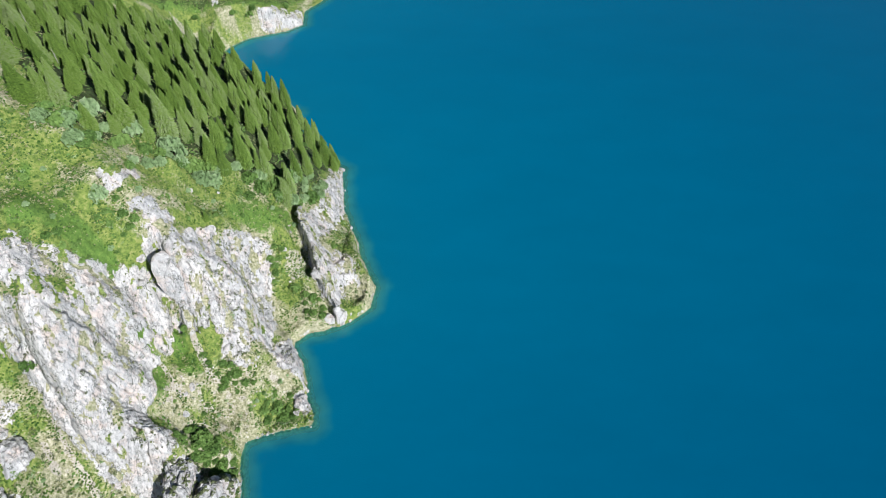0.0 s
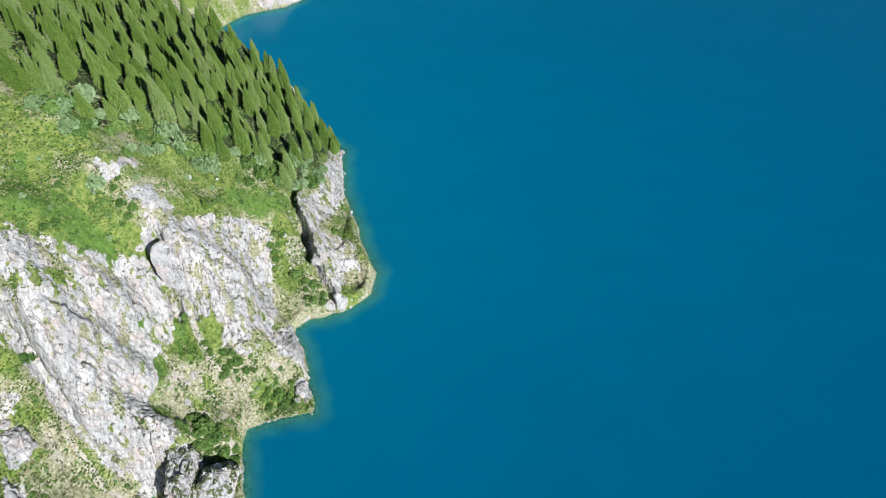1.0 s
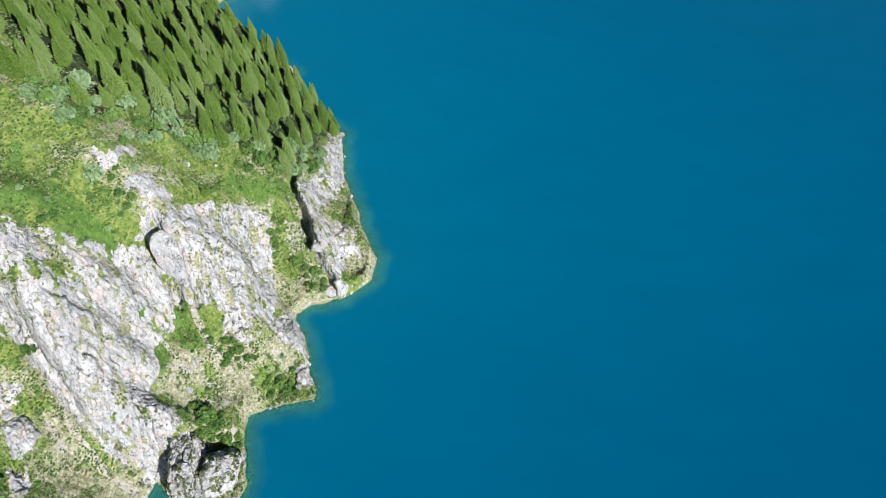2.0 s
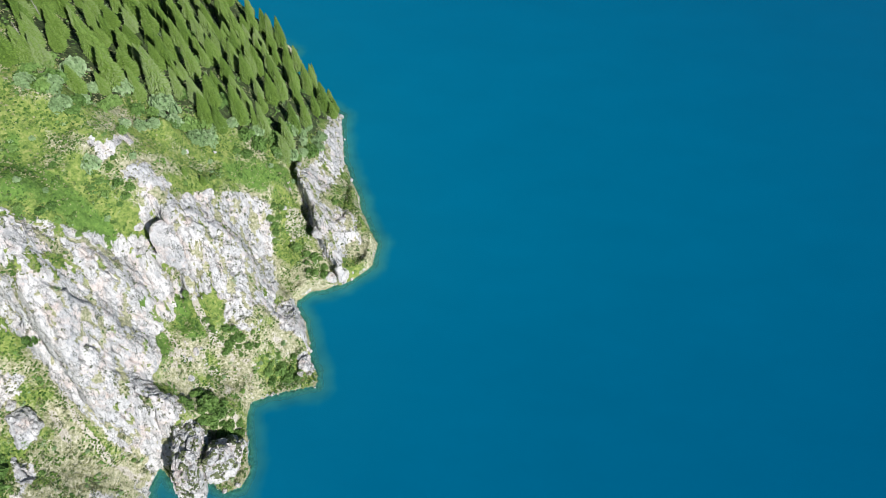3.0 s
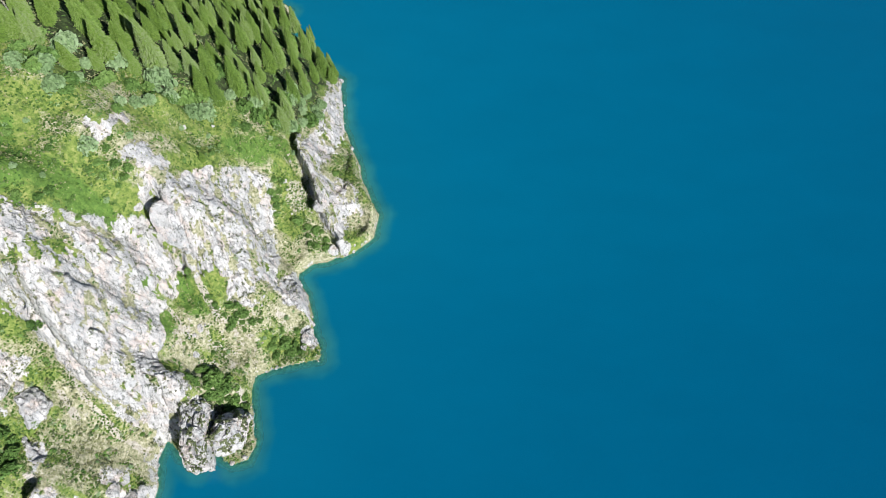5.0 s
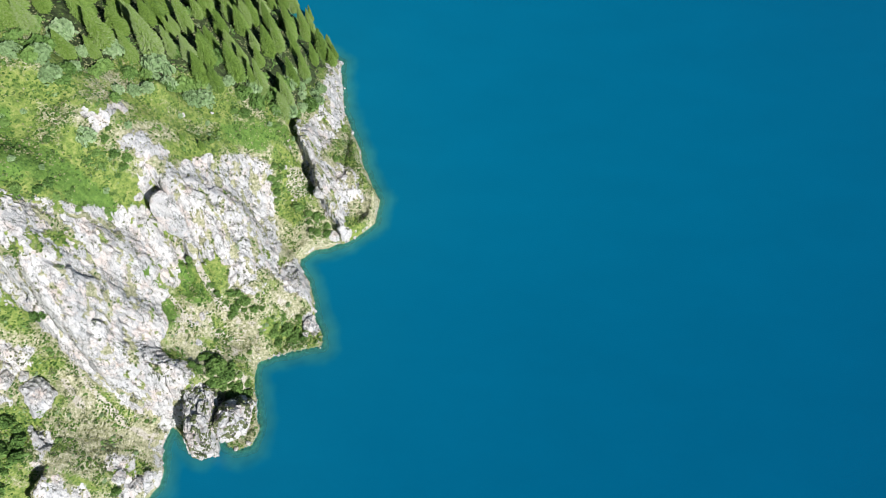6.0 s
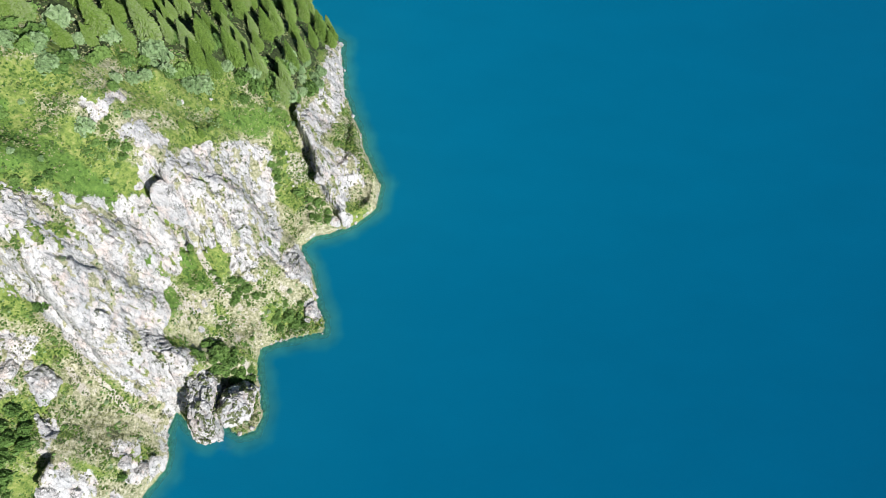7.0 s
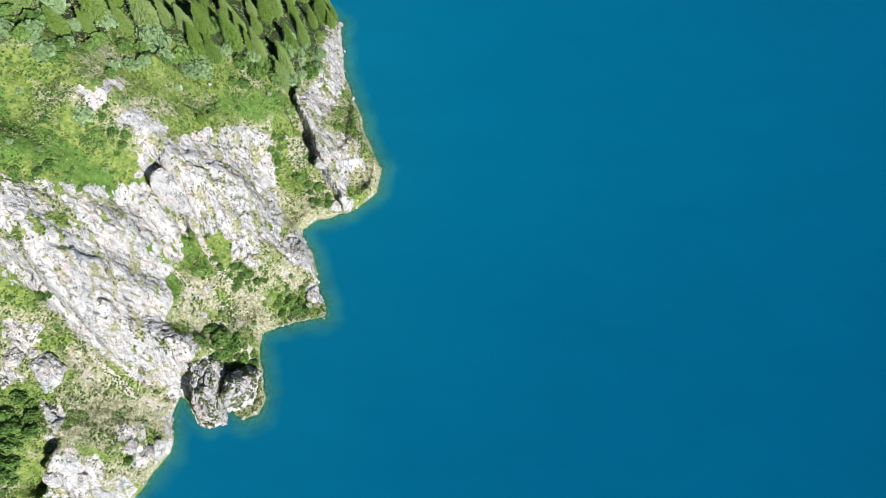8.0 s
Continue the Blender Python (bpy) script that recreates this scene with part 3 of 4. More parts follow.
    me = bpy.data.meshes.new("ground")
    me.vertices.add(len(p))
    me.vertices.foreach_set("co", p.astype(np.float32).ravel())
    me.loops.add(faces.size)
    me.loops.foreach_set("vertex_index", faces.astype(np.int32).ravel())
    me.polygons.add(len(faces))
    me.polygons.foreach_set("loop_start", np.arange(0, faces.size, 4, dtype=np.int32))
    me.update(calc_edges=True)
    me.materials.append(HILLSIDE)
    meadow = inside(MEADOW, x, y)
    slope = inside(SCREE_SLOPE, x, y)
    patch = fbm(np.c_[x, y, 0 * x] / 13.0 + 50, 3)
    dry = np.clip(0.41 + 1.1 * patch + 0.30 * step(-4, 4, slope) + 0.15 * step(-6, 6, inside(SCREE_FOOT, x, y)) + 0.14 * step(-5, 5, inside(YELLOW_MEADOW, x, y)) - 0.15 * step(-5, 5, inside(SUNNY_MEADOW, x, y)) + 0.2 * step(10, 2, d) - 0.2 * step(-4, 4, meadow) + 0.4 * step(-2, 3, sd) + 0.22 * step(-3, 3, np.maximum.reduce([inside(c, x, y) for c in EARTH])) + 0.2 * step(-5, 5, inside(OLIVE_SLOPE, x, y)) - 0.05 * step(320, 345, y), 0, 1)
    deep = np.clip(step(-5, 5, np.maximum.reduce([inside(c, x, y) for c in LAWNS + [FOREST, FAR_SLOPE]]) + 5 * patch), 0, 1)
    scree = np.clip(step(-3, 3, np.maximum(slope, inside(SCREE_FOOT, x, y) - 3) + 6 * patch) * (0.27 + 0.8 * fbm(p / 4 + 3, 3)) + 0.55 * step(-1.5, 1.5, np.maximum(inside(RUBBLE, x, y), inside(FAR_SCREE, x, y)) + 3 * patch) + 0.10 * step(-3, 3, np.maximum.reduce([inside(c, x, y) for c in EARTH]) + 4 * patch) + 0.04 * step(3, 0.5, d) + 0.35 * step(-1.5, 3, sd) * (1 - rock) + sum(0.8 * step(1.8, 0.5, line_distance(c, x, y) + 1.2 * patch) for c in TRACKS), 0, 1)
    # the forest floor takes the painted shade, the far slope patches of dark scrub
    for name, v in (("rock", rock), ("dry", dry), ("deep", deep), ("scree", scree), ("shade_and_scrub", np.maximum(step(-3, 4, inside(FOREST, x, y) + 5 * patch), 0.58 * step(-6, 6, inside(FAR_SLOPE, x, y) + 8 * patch))), ("bed", step(0.25, -0.15, p[:, 2]))):
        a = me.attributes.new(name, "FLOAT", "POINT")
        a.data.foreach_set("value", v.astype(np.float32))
    tagged(new("ground", me), "steep lakeside hillside of pale limestone cliffs and green meadow", "hillside", kind="structure")
    return p.reshape(ny, nx, 3), rock.reshape(ny, nx), d.reshape(ny, nx), deep.reshape(ny, nx), dry.reshape(ny, nx)


GROUND, ROCKY, INLAND, DEEP, DRY = build_ground()


def pick(field, x, y):
    """A field of the ground sheet at places in plan."""
    i = np.clip(np.searchsorted(GX, x) - 1, 0, len(GX) - 2)
    j = np.clip(np.searchsorted(GY, y) - 1, 0, len(GY) - 2)
    f, g = np.clip((x - GX[i]) / (GX[i + 1] - GX[i]), 0, 1), np.clip((y - GY[j]) / (GY[j + 1] - GY[j]), 0, 1)
    return (field[j, i] * (1 - f) + field[j, i + 1] * f) * (1 - g) + (field[j + 1, i] * (1 - f) + field[j + 1, i + 1] * f) * g


def ground_z(x, y):
    return pick(GROUND[:, :, 2], np.asarray(x, float), np.asarray(y, float))


# ---------- lake ----------
def build_lake():
    lx = spread([(-4000, -260, 400), (-260, -180, 10), (-180, -20, 0.8), (-20, 60, 8), (60, 400, 40), (400, 4000, 300)])
    ly = spread([(-4000, -60, 300), (-60, 15, 8), (15, 350, 0.8), (350, 490, 1.6), (490, 700, 20), (700, 4000, 300)])
    X, Y = np.meshgrid(lx, ly)
    depth = np.maximum(-ground_z(X.ravel(), Y.ravel()), 0)
    idx = np.arange(X.size).reshape(X.shape)
    faces = np.stack([idx[:-1, :-1], idx[:-1, 1:], idx[1:, 1:], idx[1:, :-1]], -1).reshape(-1, 4)
    wet = (depth[faces].max(1) > 0)
    me = mesh_of("lake", np.c_[X.ravel(), Y.ravel(), 0 * X.ravel()], faces[wet], WATER, True)
    a = me.attributes.new("murk", "FLOAT", "POINT")
    a.data.foreach_set("value", (1 - np.exp(-depth / 0.9)).astype(np.float32))
    off = np.maximum(-inside(SHORE, X.ravel(), Y.ravel()), 0)
    off = off * (1 + np.exp(-off / 8.0) * (0.2 + 0.9 * fbm(np.c_[X.ravel(), Y.ravel(), 0 * X.ravel()] / 9.0 + 12, 3)))
    a = me.attributes.new("offshore", "FLOAT", "POINT")
    a.data.foreach_set("value", np.exp(-off / 230.0).astype(np.float32))
    tagged(new("water", me), "deep turquoise-blue mountain lake, nearly calm", "lake", kind="structure")


build_lake()


# ---------- plants ----------
def sprays(rng, base, out, length, width, rise):
    """Flat drooping branch sprays: five points and four triangles each."""
    n = len(base)
    side = np.cross(out, np.array([0, 0, 1.0]))
    side /= np.linalg.norm(side, axis=1)[:, None] + 1e-9
    mid = base + out * length[:, None] * 0.55
    tip = base + out * length[:, None]
    tip[:, 2] -= 0.22 * length
    mid[:, 2] -= 0.06 * length
    v = np.stack([base, mid + side * width[:, None], tip, mid - side * width[:, None], mid + np.c_[0 * rise, 0 * rise, rise]], 1)
    k = 5 * np.arange(n)[:, None, None]
    f = np.array([[0, 4, 1], [1, 4, 2], [2, 4, 3], [3, 4, 0]])[None] + k
    return v.reshape(-1, 3), f.reshape(-1, 3)


def spindle(t):
    """How far a spruce reaches at a share of its height: broad and rounded below, drawn out to a point."""
    return np.minimum(1.0, (t + 0.07) / 0.27) ** 0.6 * np.maximum(0.0, 1 - t) ** 0.74


def spruce_crown(rng, h, r):
    """A dense spindle of whorled, drooping sprays over a closed core, with an uneven outline."""
    V, F, n0 = [], [], 0
    levels, lean = 66, rng.uniform(0, 6.28)
    for i in range(levels):
        t = 0.04 + 0.96 * (i + rng.uniform(0, 0.6)) / levels
        reach = r * float(spindle(t)) * rng.uniform(0.9, 1.08) + 0.12
        n = max(5, int(round(34 * (reach / r) ** 0.8)))
        a = rng.uniform(0, 6.28) + np.arange(n) * 6.283 / n + rng.normal(0, 0.22, n)
        lump = 1 + 0.3 * perlin(np.c_[1.6 * np.cos(a), 1.6 * np.sin(a), np.full(n, 9.0 * t)] + 40 * lean)
        length = reach * (lump + 0.1 * np.cos(a - lean) + rng.normal(0, 0.08, n))
        out = np.c_[np.cos(a), np.sin(a), rng.normal(0.05 + 0.5 * t, 0.25, n)]
        k = rng.uniform(0.4, 0.75, n) * length
        base = np.c_[k * np.cos(a), k * np.sin(a), h * t + 0.25 * k * out[:, 2] + rng.normal(0, 0.28, n)]
        v, f = sprays(rng, base, out, (length - k) * rng.uniform(0.85, 1.2, n), 0.05 * length + 0.15, 0.05 * length + 0.13)
        V.append(v), F.append(f + n0)
        n0 += len(v)
    # small tufts all over, which break up the whorls
    n = 900
    t, a = 0.03 + 0.93 * rng.rand(n) ** 1.2, rng.uniform(0, 6.283, n)
    reach = r * spindle(t) * rng.uniform(0.8, 1.02, n)
    c = np.c_[reach * np.cos(a), reach * np.sin(a), h * t]
    u, w = rng.normal(size=(n, 3)), rng.normal(size=(n, 3))
    u /= np.linalg.norm(u, axis=1)[:, None]
    w /= np.linalg.norm(w, axis=1)[:, None]
    s = (0.18 + 0.05 * r * rng.rand(n))[:, None]
    V.append(np.stack([c - u * s, c + w * s * 0.6, c + u * s, c - w * s * 0.6], 1).reshape(-1, 3))
    F.append((np.array([[0, 1, 2], [0, 2, 3]])[None] + 4 * np.arange(n)[:, None, None]).reshape(-1, 3) + n0)
    n0 += 4 * n
    # the closed inner growth
    rings, sides = 14, 9
    t = np.linspace(0.02, 0.98, rings)
    core = [(0.62 * r * float(spindle(v)) * rng.uniform(0.85, 1.1) * math.cos(6.283 * k / sides), 0.62 * r * float(spindle(v)) * rng.uniform(0.85, 1.1) * math.sin(6.283 * k / sides), h * v) for v in t for k in range(sides)]
    quads = [(i * sides + k, i * sides + (k + 1) % sides, (i + 1) * sides + (k + 1) % sides, (i + 1) * sides + k) for i in range(rings - 1) for k in range(sides)]
    V.append(np.array(core))
    F.append(np.array([[a, b, c] for a, b, c, d in quads] + [[a, c, d] for a, b, c, d in quads]) + n0)
    n0 += len(core)
    top = np.array([[0.12, 0, h * 0.95], [-0.06, 0.1, h * 0.95], [-0.06, -0.1, h * 0.95], [0, 0, h * 1.02]])
    V.append(top), F.append(np.array([[0, 1, 3], [1, 2, 3], [2, 0, 3]]) + n0)
    return np.concatenate(V), np.concatenate(F)


def taper(points, radii, sides=7):
    """A round limb along points."""
    V, F = [], []
    for p, r in zip(points, radii):
        for k in range(sides):
            a = 6.283 * k / sides
            V.append((p[0] + r * math.cos(a), p[1] + r * math.sin(a), p[2]))
    for i in range(len(points) - 1):
        for k in range(sides):
            F.append((i * sides + k, i * sides + (k + 1) % sides, (i + 1) * sides + (k + 1) % sides, (i + 1) * sides + k))
    F.append(tuple(range(len(V) - sides, len(V))))
    return V, F


def spruce(seed, h, r, needles):
    rng = np.random.RandomState(seed)
    root = tagged(new("spruce_tree"), "tall narrow green spruce with drooping branches on the slope", "tree", "spruces of the lakeside forest")
    b = 0.012 * h
    pts = [(0, 0, -2.5), (0, 0, 0), (0.05, 0.02, h * 0.4), (0.02, -0.04, h * 0.75), (0, 0, h * 0.99)]
    part("trunk", mesh_of("spruce_trunk", *taper(pts, [b * 1.4, b * 1.2, b * 0.8, b * 0.45, 0.03]), BARK, True), root, "grey-brown bark")
    part("crown", mesh_of("spruce_crown", *spruce_crown(rng, h, r), needles), root)
    return root


def dead_spruce(seed, h):
    """A bare grey snag with short broken branch stubs."""
    rng = np.random.RandomState(seed)
    root = tagged(new("dead_spruce"), "bare grey dead spruce snag standing in the forest", "tree", "dead trees")
    part("trunk", mesh_of("snag_trunk", *taper([(0, 0, -2), (0, 0, 0), (0.15, 0, h * 0.5), (0.1, 0.1, h)], [0.36, 0.32, 0.2, 0.04]), DEAD_WOOD, True), root)
    V, F = [], []
    for k in range(60):
        t, a = rng.uniform(0.15, 0.95), rng.uniform(0, 6.28)
        n, r = (1 - t) * 2.0 + 0.4, 0.05
        b = np.array([0.1, 0.05, h * t])
        tip = b + np.array([math.cos(a) * n, math.sin(a) * n, -0.25 * n])
        i = len(V)
        V += [b + (0, 0, r), b + (r, 0, -r), b + (-r, 0, -r), tip]
        F += [(i, i + 1, i + 3), (i + 1, i + 2, i + 3), (i + 2, i, i + 3)]
    tagged(part("branches", mesh_of("snag_branches", V, F, DEAD_WOOD), root), "short bare branch stubs", kind="stuff")
    return root


def leaf_cloud(rng, count, size, lobes):
    """Leaf clumps over several lobes, each clump a small folded blade, with gaps between the lobes."""
    V, F, n0 = [], [], 0
    for cx, cy, cz, rx, ry, rz in lobes:
        n = int(count * (rx * ry * rz) ** 0.66)
        a = rng.normal(size=(n, 3))
        a /= np.linalg.norm(a, axis=1)[:, None]
        a[:, 2] = np.where(a[:, 2] < -0.35, -a[:, 2], a[:, 2])
        lump = 1 + 0.22 * perlin(a * 2.3 + rng.uniform(0, 90)) + rng.normal(0, 0.07, n)
        c = np.array([cx, cy, cz]) + a * lump[:, None] * np.array([rx, ry, rz])
        u = rng.normal(size=(n, 3)) + 0.6 * np.cross(a, rng.normal(size=(n, 3)))
        u /= np.linalg.norm(u, axis=1)[:, None]
        w = np.cross(u, a + rng.normal(0, 0.5, (n, 3)))
        w /= np.linalg.norm(w, axis=1)[:, None] + 1e-9
        s = size * rng.uniform(0.6, 1.4, n)[:, None]
        v = np.stack([c - u * s, c + w * s * 0.6 + a * s * 0.25, c + u * s, c - w * s * 0.6 + a * s * 0.25], 1).reshape(-1, 3)
        k = 4 * np.arange(n)[:, None, None]
        f = (np.array([[0, 1, 2], [0, 2, 3]])[None] + k).reshape(-1, 3)
        V.append(v), F.append(f + n0)
        n0 += len(v)
    return np.concatenate(V), np.concatenate(F)


def shrub(seed, leaves, label, size=0.30):
    """A many-stemmed round shrub, about 2 m across before scaling up."""
    rng = np.random.RandomState(seed)
    root = tagged(new("shrub"), label, "shrub", "shrubs of the hillside")
    lobes = [(0, 0, 0.62, 0.62, 0.6, 0.55)]
    for k in range(6):
        a = k * 1.05 + rng.uniform(-0.3, 0.3)
        d = rng.uniform(0.42, 0.62)
        s = rng.uniform(0.28, 0.46)
        lobes.append((d * math.cos(a), d * math.sin(a), rng.uniform(0.28, 0.75), s, s, s * 0.9))
    V, F, n0 = [], [], 0
    for k in range(5):
        a = k * 1.26
        v, f = taper([(0, 0, -0.6), (0.04 * math.cos(a), 0.04 * math.sin(a), 0.05), (0.45 * math.cos(a), 0.45 * math.sin(a), 0.6)], [0.05, 0.04, 0.015], 5)
        V += v
        F += [tuple(i + n0 for i in q) for q in f]
        n0 = len(V)
    part("stems", mesh_of("shrub_stems", V, F, BARK), root, "thin brown stems")
    part("foliage", mesh_of("shrub_foliage", *leaf_cloud(rng, 430, size * 0.60, lobes), leaves), root)
    return root


def set_copy(proto, x, y, scale, turn=None, sink=0.0, lean=(0, 0)):
    m = pose(x, y, float(ground_z(x, y)) - sink, lean[0], lean[1], random.uniform(0, 360) if turn is None else turn)
    ob = copy_thing(proto, m)
    ob.scale = scale if isinstance(scale, tuple) else (scale, scale, scale)
    return ob


def scatter(rng, outline, gap, tries):
    """Places in an outline no nearer to one another than gap."""
    P = np.array(outline, float)
    lo, hi = P.min(0), P.max(0)
    pts = lo + (hi - lo) * rng.rand(tries, 2)
    pts = pts[inside(outline, pts[:, 0], pts[:, 1]) > 0]
    keep = []
    for q in pts:
        if not keep or np.min(((np.array(keep) - q) ** 2).sum(1)) > gap * gap:
            keep.append(q)
    return keep


# spruces that stand out singly: place, height and breadth
FRONT_SPRUCES = [(-118, 202, 28, 9.0), (-130, 194, 20, 8.7), (-128, 204, 15, 8.4), (-136, 229, 14, 8.0), (-123, 226, 19, 7.3), (-112, 225, 25, 6.2), (-112, 205, 18, 4.8), (-106, 205, 15, 5.8), (-147, 198, 12, 6.2), (-145, 184, 16, 6.4), (-150, 184, 16, 7.4), (-143, 220, 12, 5.5), (-132, 238, 12, 5.8), (-111, 237, 14, 4.6), (-109, 241, 15, 5.3), (-116, 222, 11, 4.5), (-100, 207, 18, 7.4), (-102, 200, 18, 6.9), (-97, 199, 17, 5.9), (-92, 210, 24, 7.7), (-89, 234, 14, 4.7)]
EAST_SPRUCES = [(-83, 211, 24, 5.6), (-86, 211, 19, 4.4), (-84, 237, 20, 7.1), (-75, 206, 19, 6.6), (-74, 212, 22, 6.1), (-74, 228, 21, 6.5), (-80, 240, 24, 6.5), (-74, 244, 16, 5.4), (-80, 264, 20, 6.4), (-76, 275, 23, 6.7), (-74, 281, 24, 6.1), (-68, 271, 22, 8.1), (-101, 233, 16, 6.3), (-102, 220, 16, 6.1), (-108, 261, 18, 6.8), (-93, 245, 18, 6.5), (-111, 281, 16, 6.6), (-93, 270, 18, 6.4), (-108, 283, 15, 6.0), (-110, 315, 18, 7.4), (-98, 297, 20, 7.0), (-69, 255, 18, 5.1), (-70, 237, 21, 5.5)]
BACK_SPRUCES = [(-140, 241, 14, 5.5), (-136, 250, 17, 7.5), (-136, 262, 17, 5.2), (-122, 232, 18, 6.6), (-130, 254, 16, 5.1), (-130, 269, 19, 6.0), (-130, 281, 20, 5.5), (-109, 244, 16, 6.8), (-123, 308, 28, 8.1), (-114, 295, 27, 7.9), (-120, 326, 13, 5.4), (-116, 329, 24, 7.0), (-110, 333, 19, 6.3), (-107, 332, 19, 6.3), (-101, 330, 22, 7.1), (-107, 258, 18, 6.4), (-91, 248, 19, 6.2), (-90, 314, 20, 6.9), (-79, 306, 17, 3.8), (-119, 281, 15, 6.2)]
UPPER_SPRUCES = [(-160, 232, 18, 7.8), (-193, 292, 12, 7.9), (-186, 302, 21, 9.2), (-150, 207, 16, 7.2), (-164, 228, 15, 6.6), (-190, 255, 15, 7.8), (-138, 203, 24, 8.2), (-146, 238, 12, 6.7), (-157, 251, 16, 7.0), (-170, 231, 12, 6.0), (-152, 193, 14, 7.0), (-153, 177, 18, 8.7), (-190, 245, 16, 8.9), (-195, 274, 14, 7.6), (-197, 296, 15, 8.0), (-168, 201, 12, 7.2), (-134, 219, 19, 7.5)]
FOREST_EDGE = [(-148, 184), (-135, 168), (-134, 177), (-125, 178), (-112, 182), (-105, 201), (-91, 208), (-78, 211), (-70, 234)]
SKYLINE_SPRUCES = [(-63, 276, 12, 5), (-66, 281, 15, 5.5), (-83, 299, 18, 6), (-95, 317, 19, 6.5), (-63, 268, 13, 5.5), (-98, 167, 6, 2.8), (-103.5, 166, 5, 2.2)]
COVE_SHRUBS = [(-101, 88, 5), (-97, 84, 5), (-98, 91, 6), (-95, 93, 5), (-102, 94, 4), (-94, 85, 6), (-91, 89, 6), (-89, 85, 6), (-87, 83, 5), (-86, 88, 4), (-92, 82, 5), (-103, 89, 4)]
OPEN_SLOPE = [(-148, 152), (-128, 154), (-115, 163), (-105, 184), (-86, 202), (-65, 224), (-70, 195), (-75, 184), (-87, 185), (-103, 160), (-111, 148), (-116, 137), (-126, 128), (-134, 122), (-139, 119)]
FAR_SHRUBS = [(-142, 428, 6), (-140, 430, 6), (-120, 450, 6), (-200, 373, 6), (-207, 372, 6), (-193, 399, 6), (-185, 384, 6), (-177, 412, 6), (-153, 422, 6)]
CORNER_SHRUBS = [(-154, 38, 6), (-157, 38, 7), (-154, 50, 6), (-157, 48, 6), (-155, 43, 6), (-156, 54, 6), (-150, 54, 5), (-156, 34, 6), (-146, 65, 4), (-153, 60, 5), (-126, 41, 4), (-149, 49, 5)]
SNAGS = [(-189, 251), (-160, 216), (-156, 194), (-177, 261), (-101, 328)]
GREEN_SHRUBS = [(-144, 144, 4), (-69, 168, 6), (-61, 165, 5), (-57, 159, 4), (-54, 196, 4), (-71, 111, 7), (-68, 109, 6), (-76, 109, 5), (-95, 91, 7), (-91, 88, 7), (-100, 95, 5), (-89, 85, 6), (-88, 194, 5), (-71, 210, 5), (-126, 198, 7), (-121, 184, 6), (-130, 163, 5), (-120, 167, 5), (-141, 93, 6), (-90, 115, 5), (-86, 118, 5), (-106, 130, 4), (-80, 175, 4), (-78, 174, 4), (-136, 121, 4), (-131, 128, 4), (-91, 113, 5)]
PALE_SHRUBS = [(-135, 167.5, 9), (-139, 188, 10), (-127, 193, 9), (-116, 194, 13), (-110, 186, 8), (-124, 148, 7), (-87, 78, 4), (-75, 207, 6), (-78, 204, 5)]
SPREADS = (3.7, 4.1, 4.5, 3.9, 4.8, 3.4)


def plant_forest():
    rng = np.random.RandomState(4)
    random.seed(4)
    kinds = [spruce(20 + k, 25.0, r, NEEDLES) for k, r in enumerate(SPREADS)]
    taken = []
    for x, y, h, w in FRONT_SPRUCES + EAST_SPRUCES + BACK_SPRUCES + UPPER_SPRUCES + SKYLINE_SPRUCES:
        k = len(taken) % 6
        set_copy(kinds[k], x, y, (w * 0.56 / SPREADS[k], w * 0.56 / SPREADS[k], h / 25.0), sink=0.3)
        taken.append((x, y))
    for q in sorted(scatter(rng, FOREST, 6.9, 12000), key=lambda q: q[0] < -190):
        if min((q[0] - a) ** 2 + (q[1] - b) ** 2 for a, b in taken) < 30:
            continue
        if pick(INLAND, q[0], q[1]) < 0.8 or len(taken) > 298:
            continue
        h = rng.uniform(11, 18)
        s = h / 25.0
        w = s * rng.uniform(1.1, 1.5)
        set_copy(kinds[rng.randint(6)], q[0], q[1], (w, w, s), sink=0.3)
        taken.append((q[0], q[1]))
    snag = dead_spruce(3, 15.0)
    for x, y in SNAGS:
        set_copy(snag, x, y, rng.uniform(0.55, 0.75))
    for k in kinds + [snag]:
        for o in (*k.children_recursive, k):
            bpy.data.objects.remove(o)


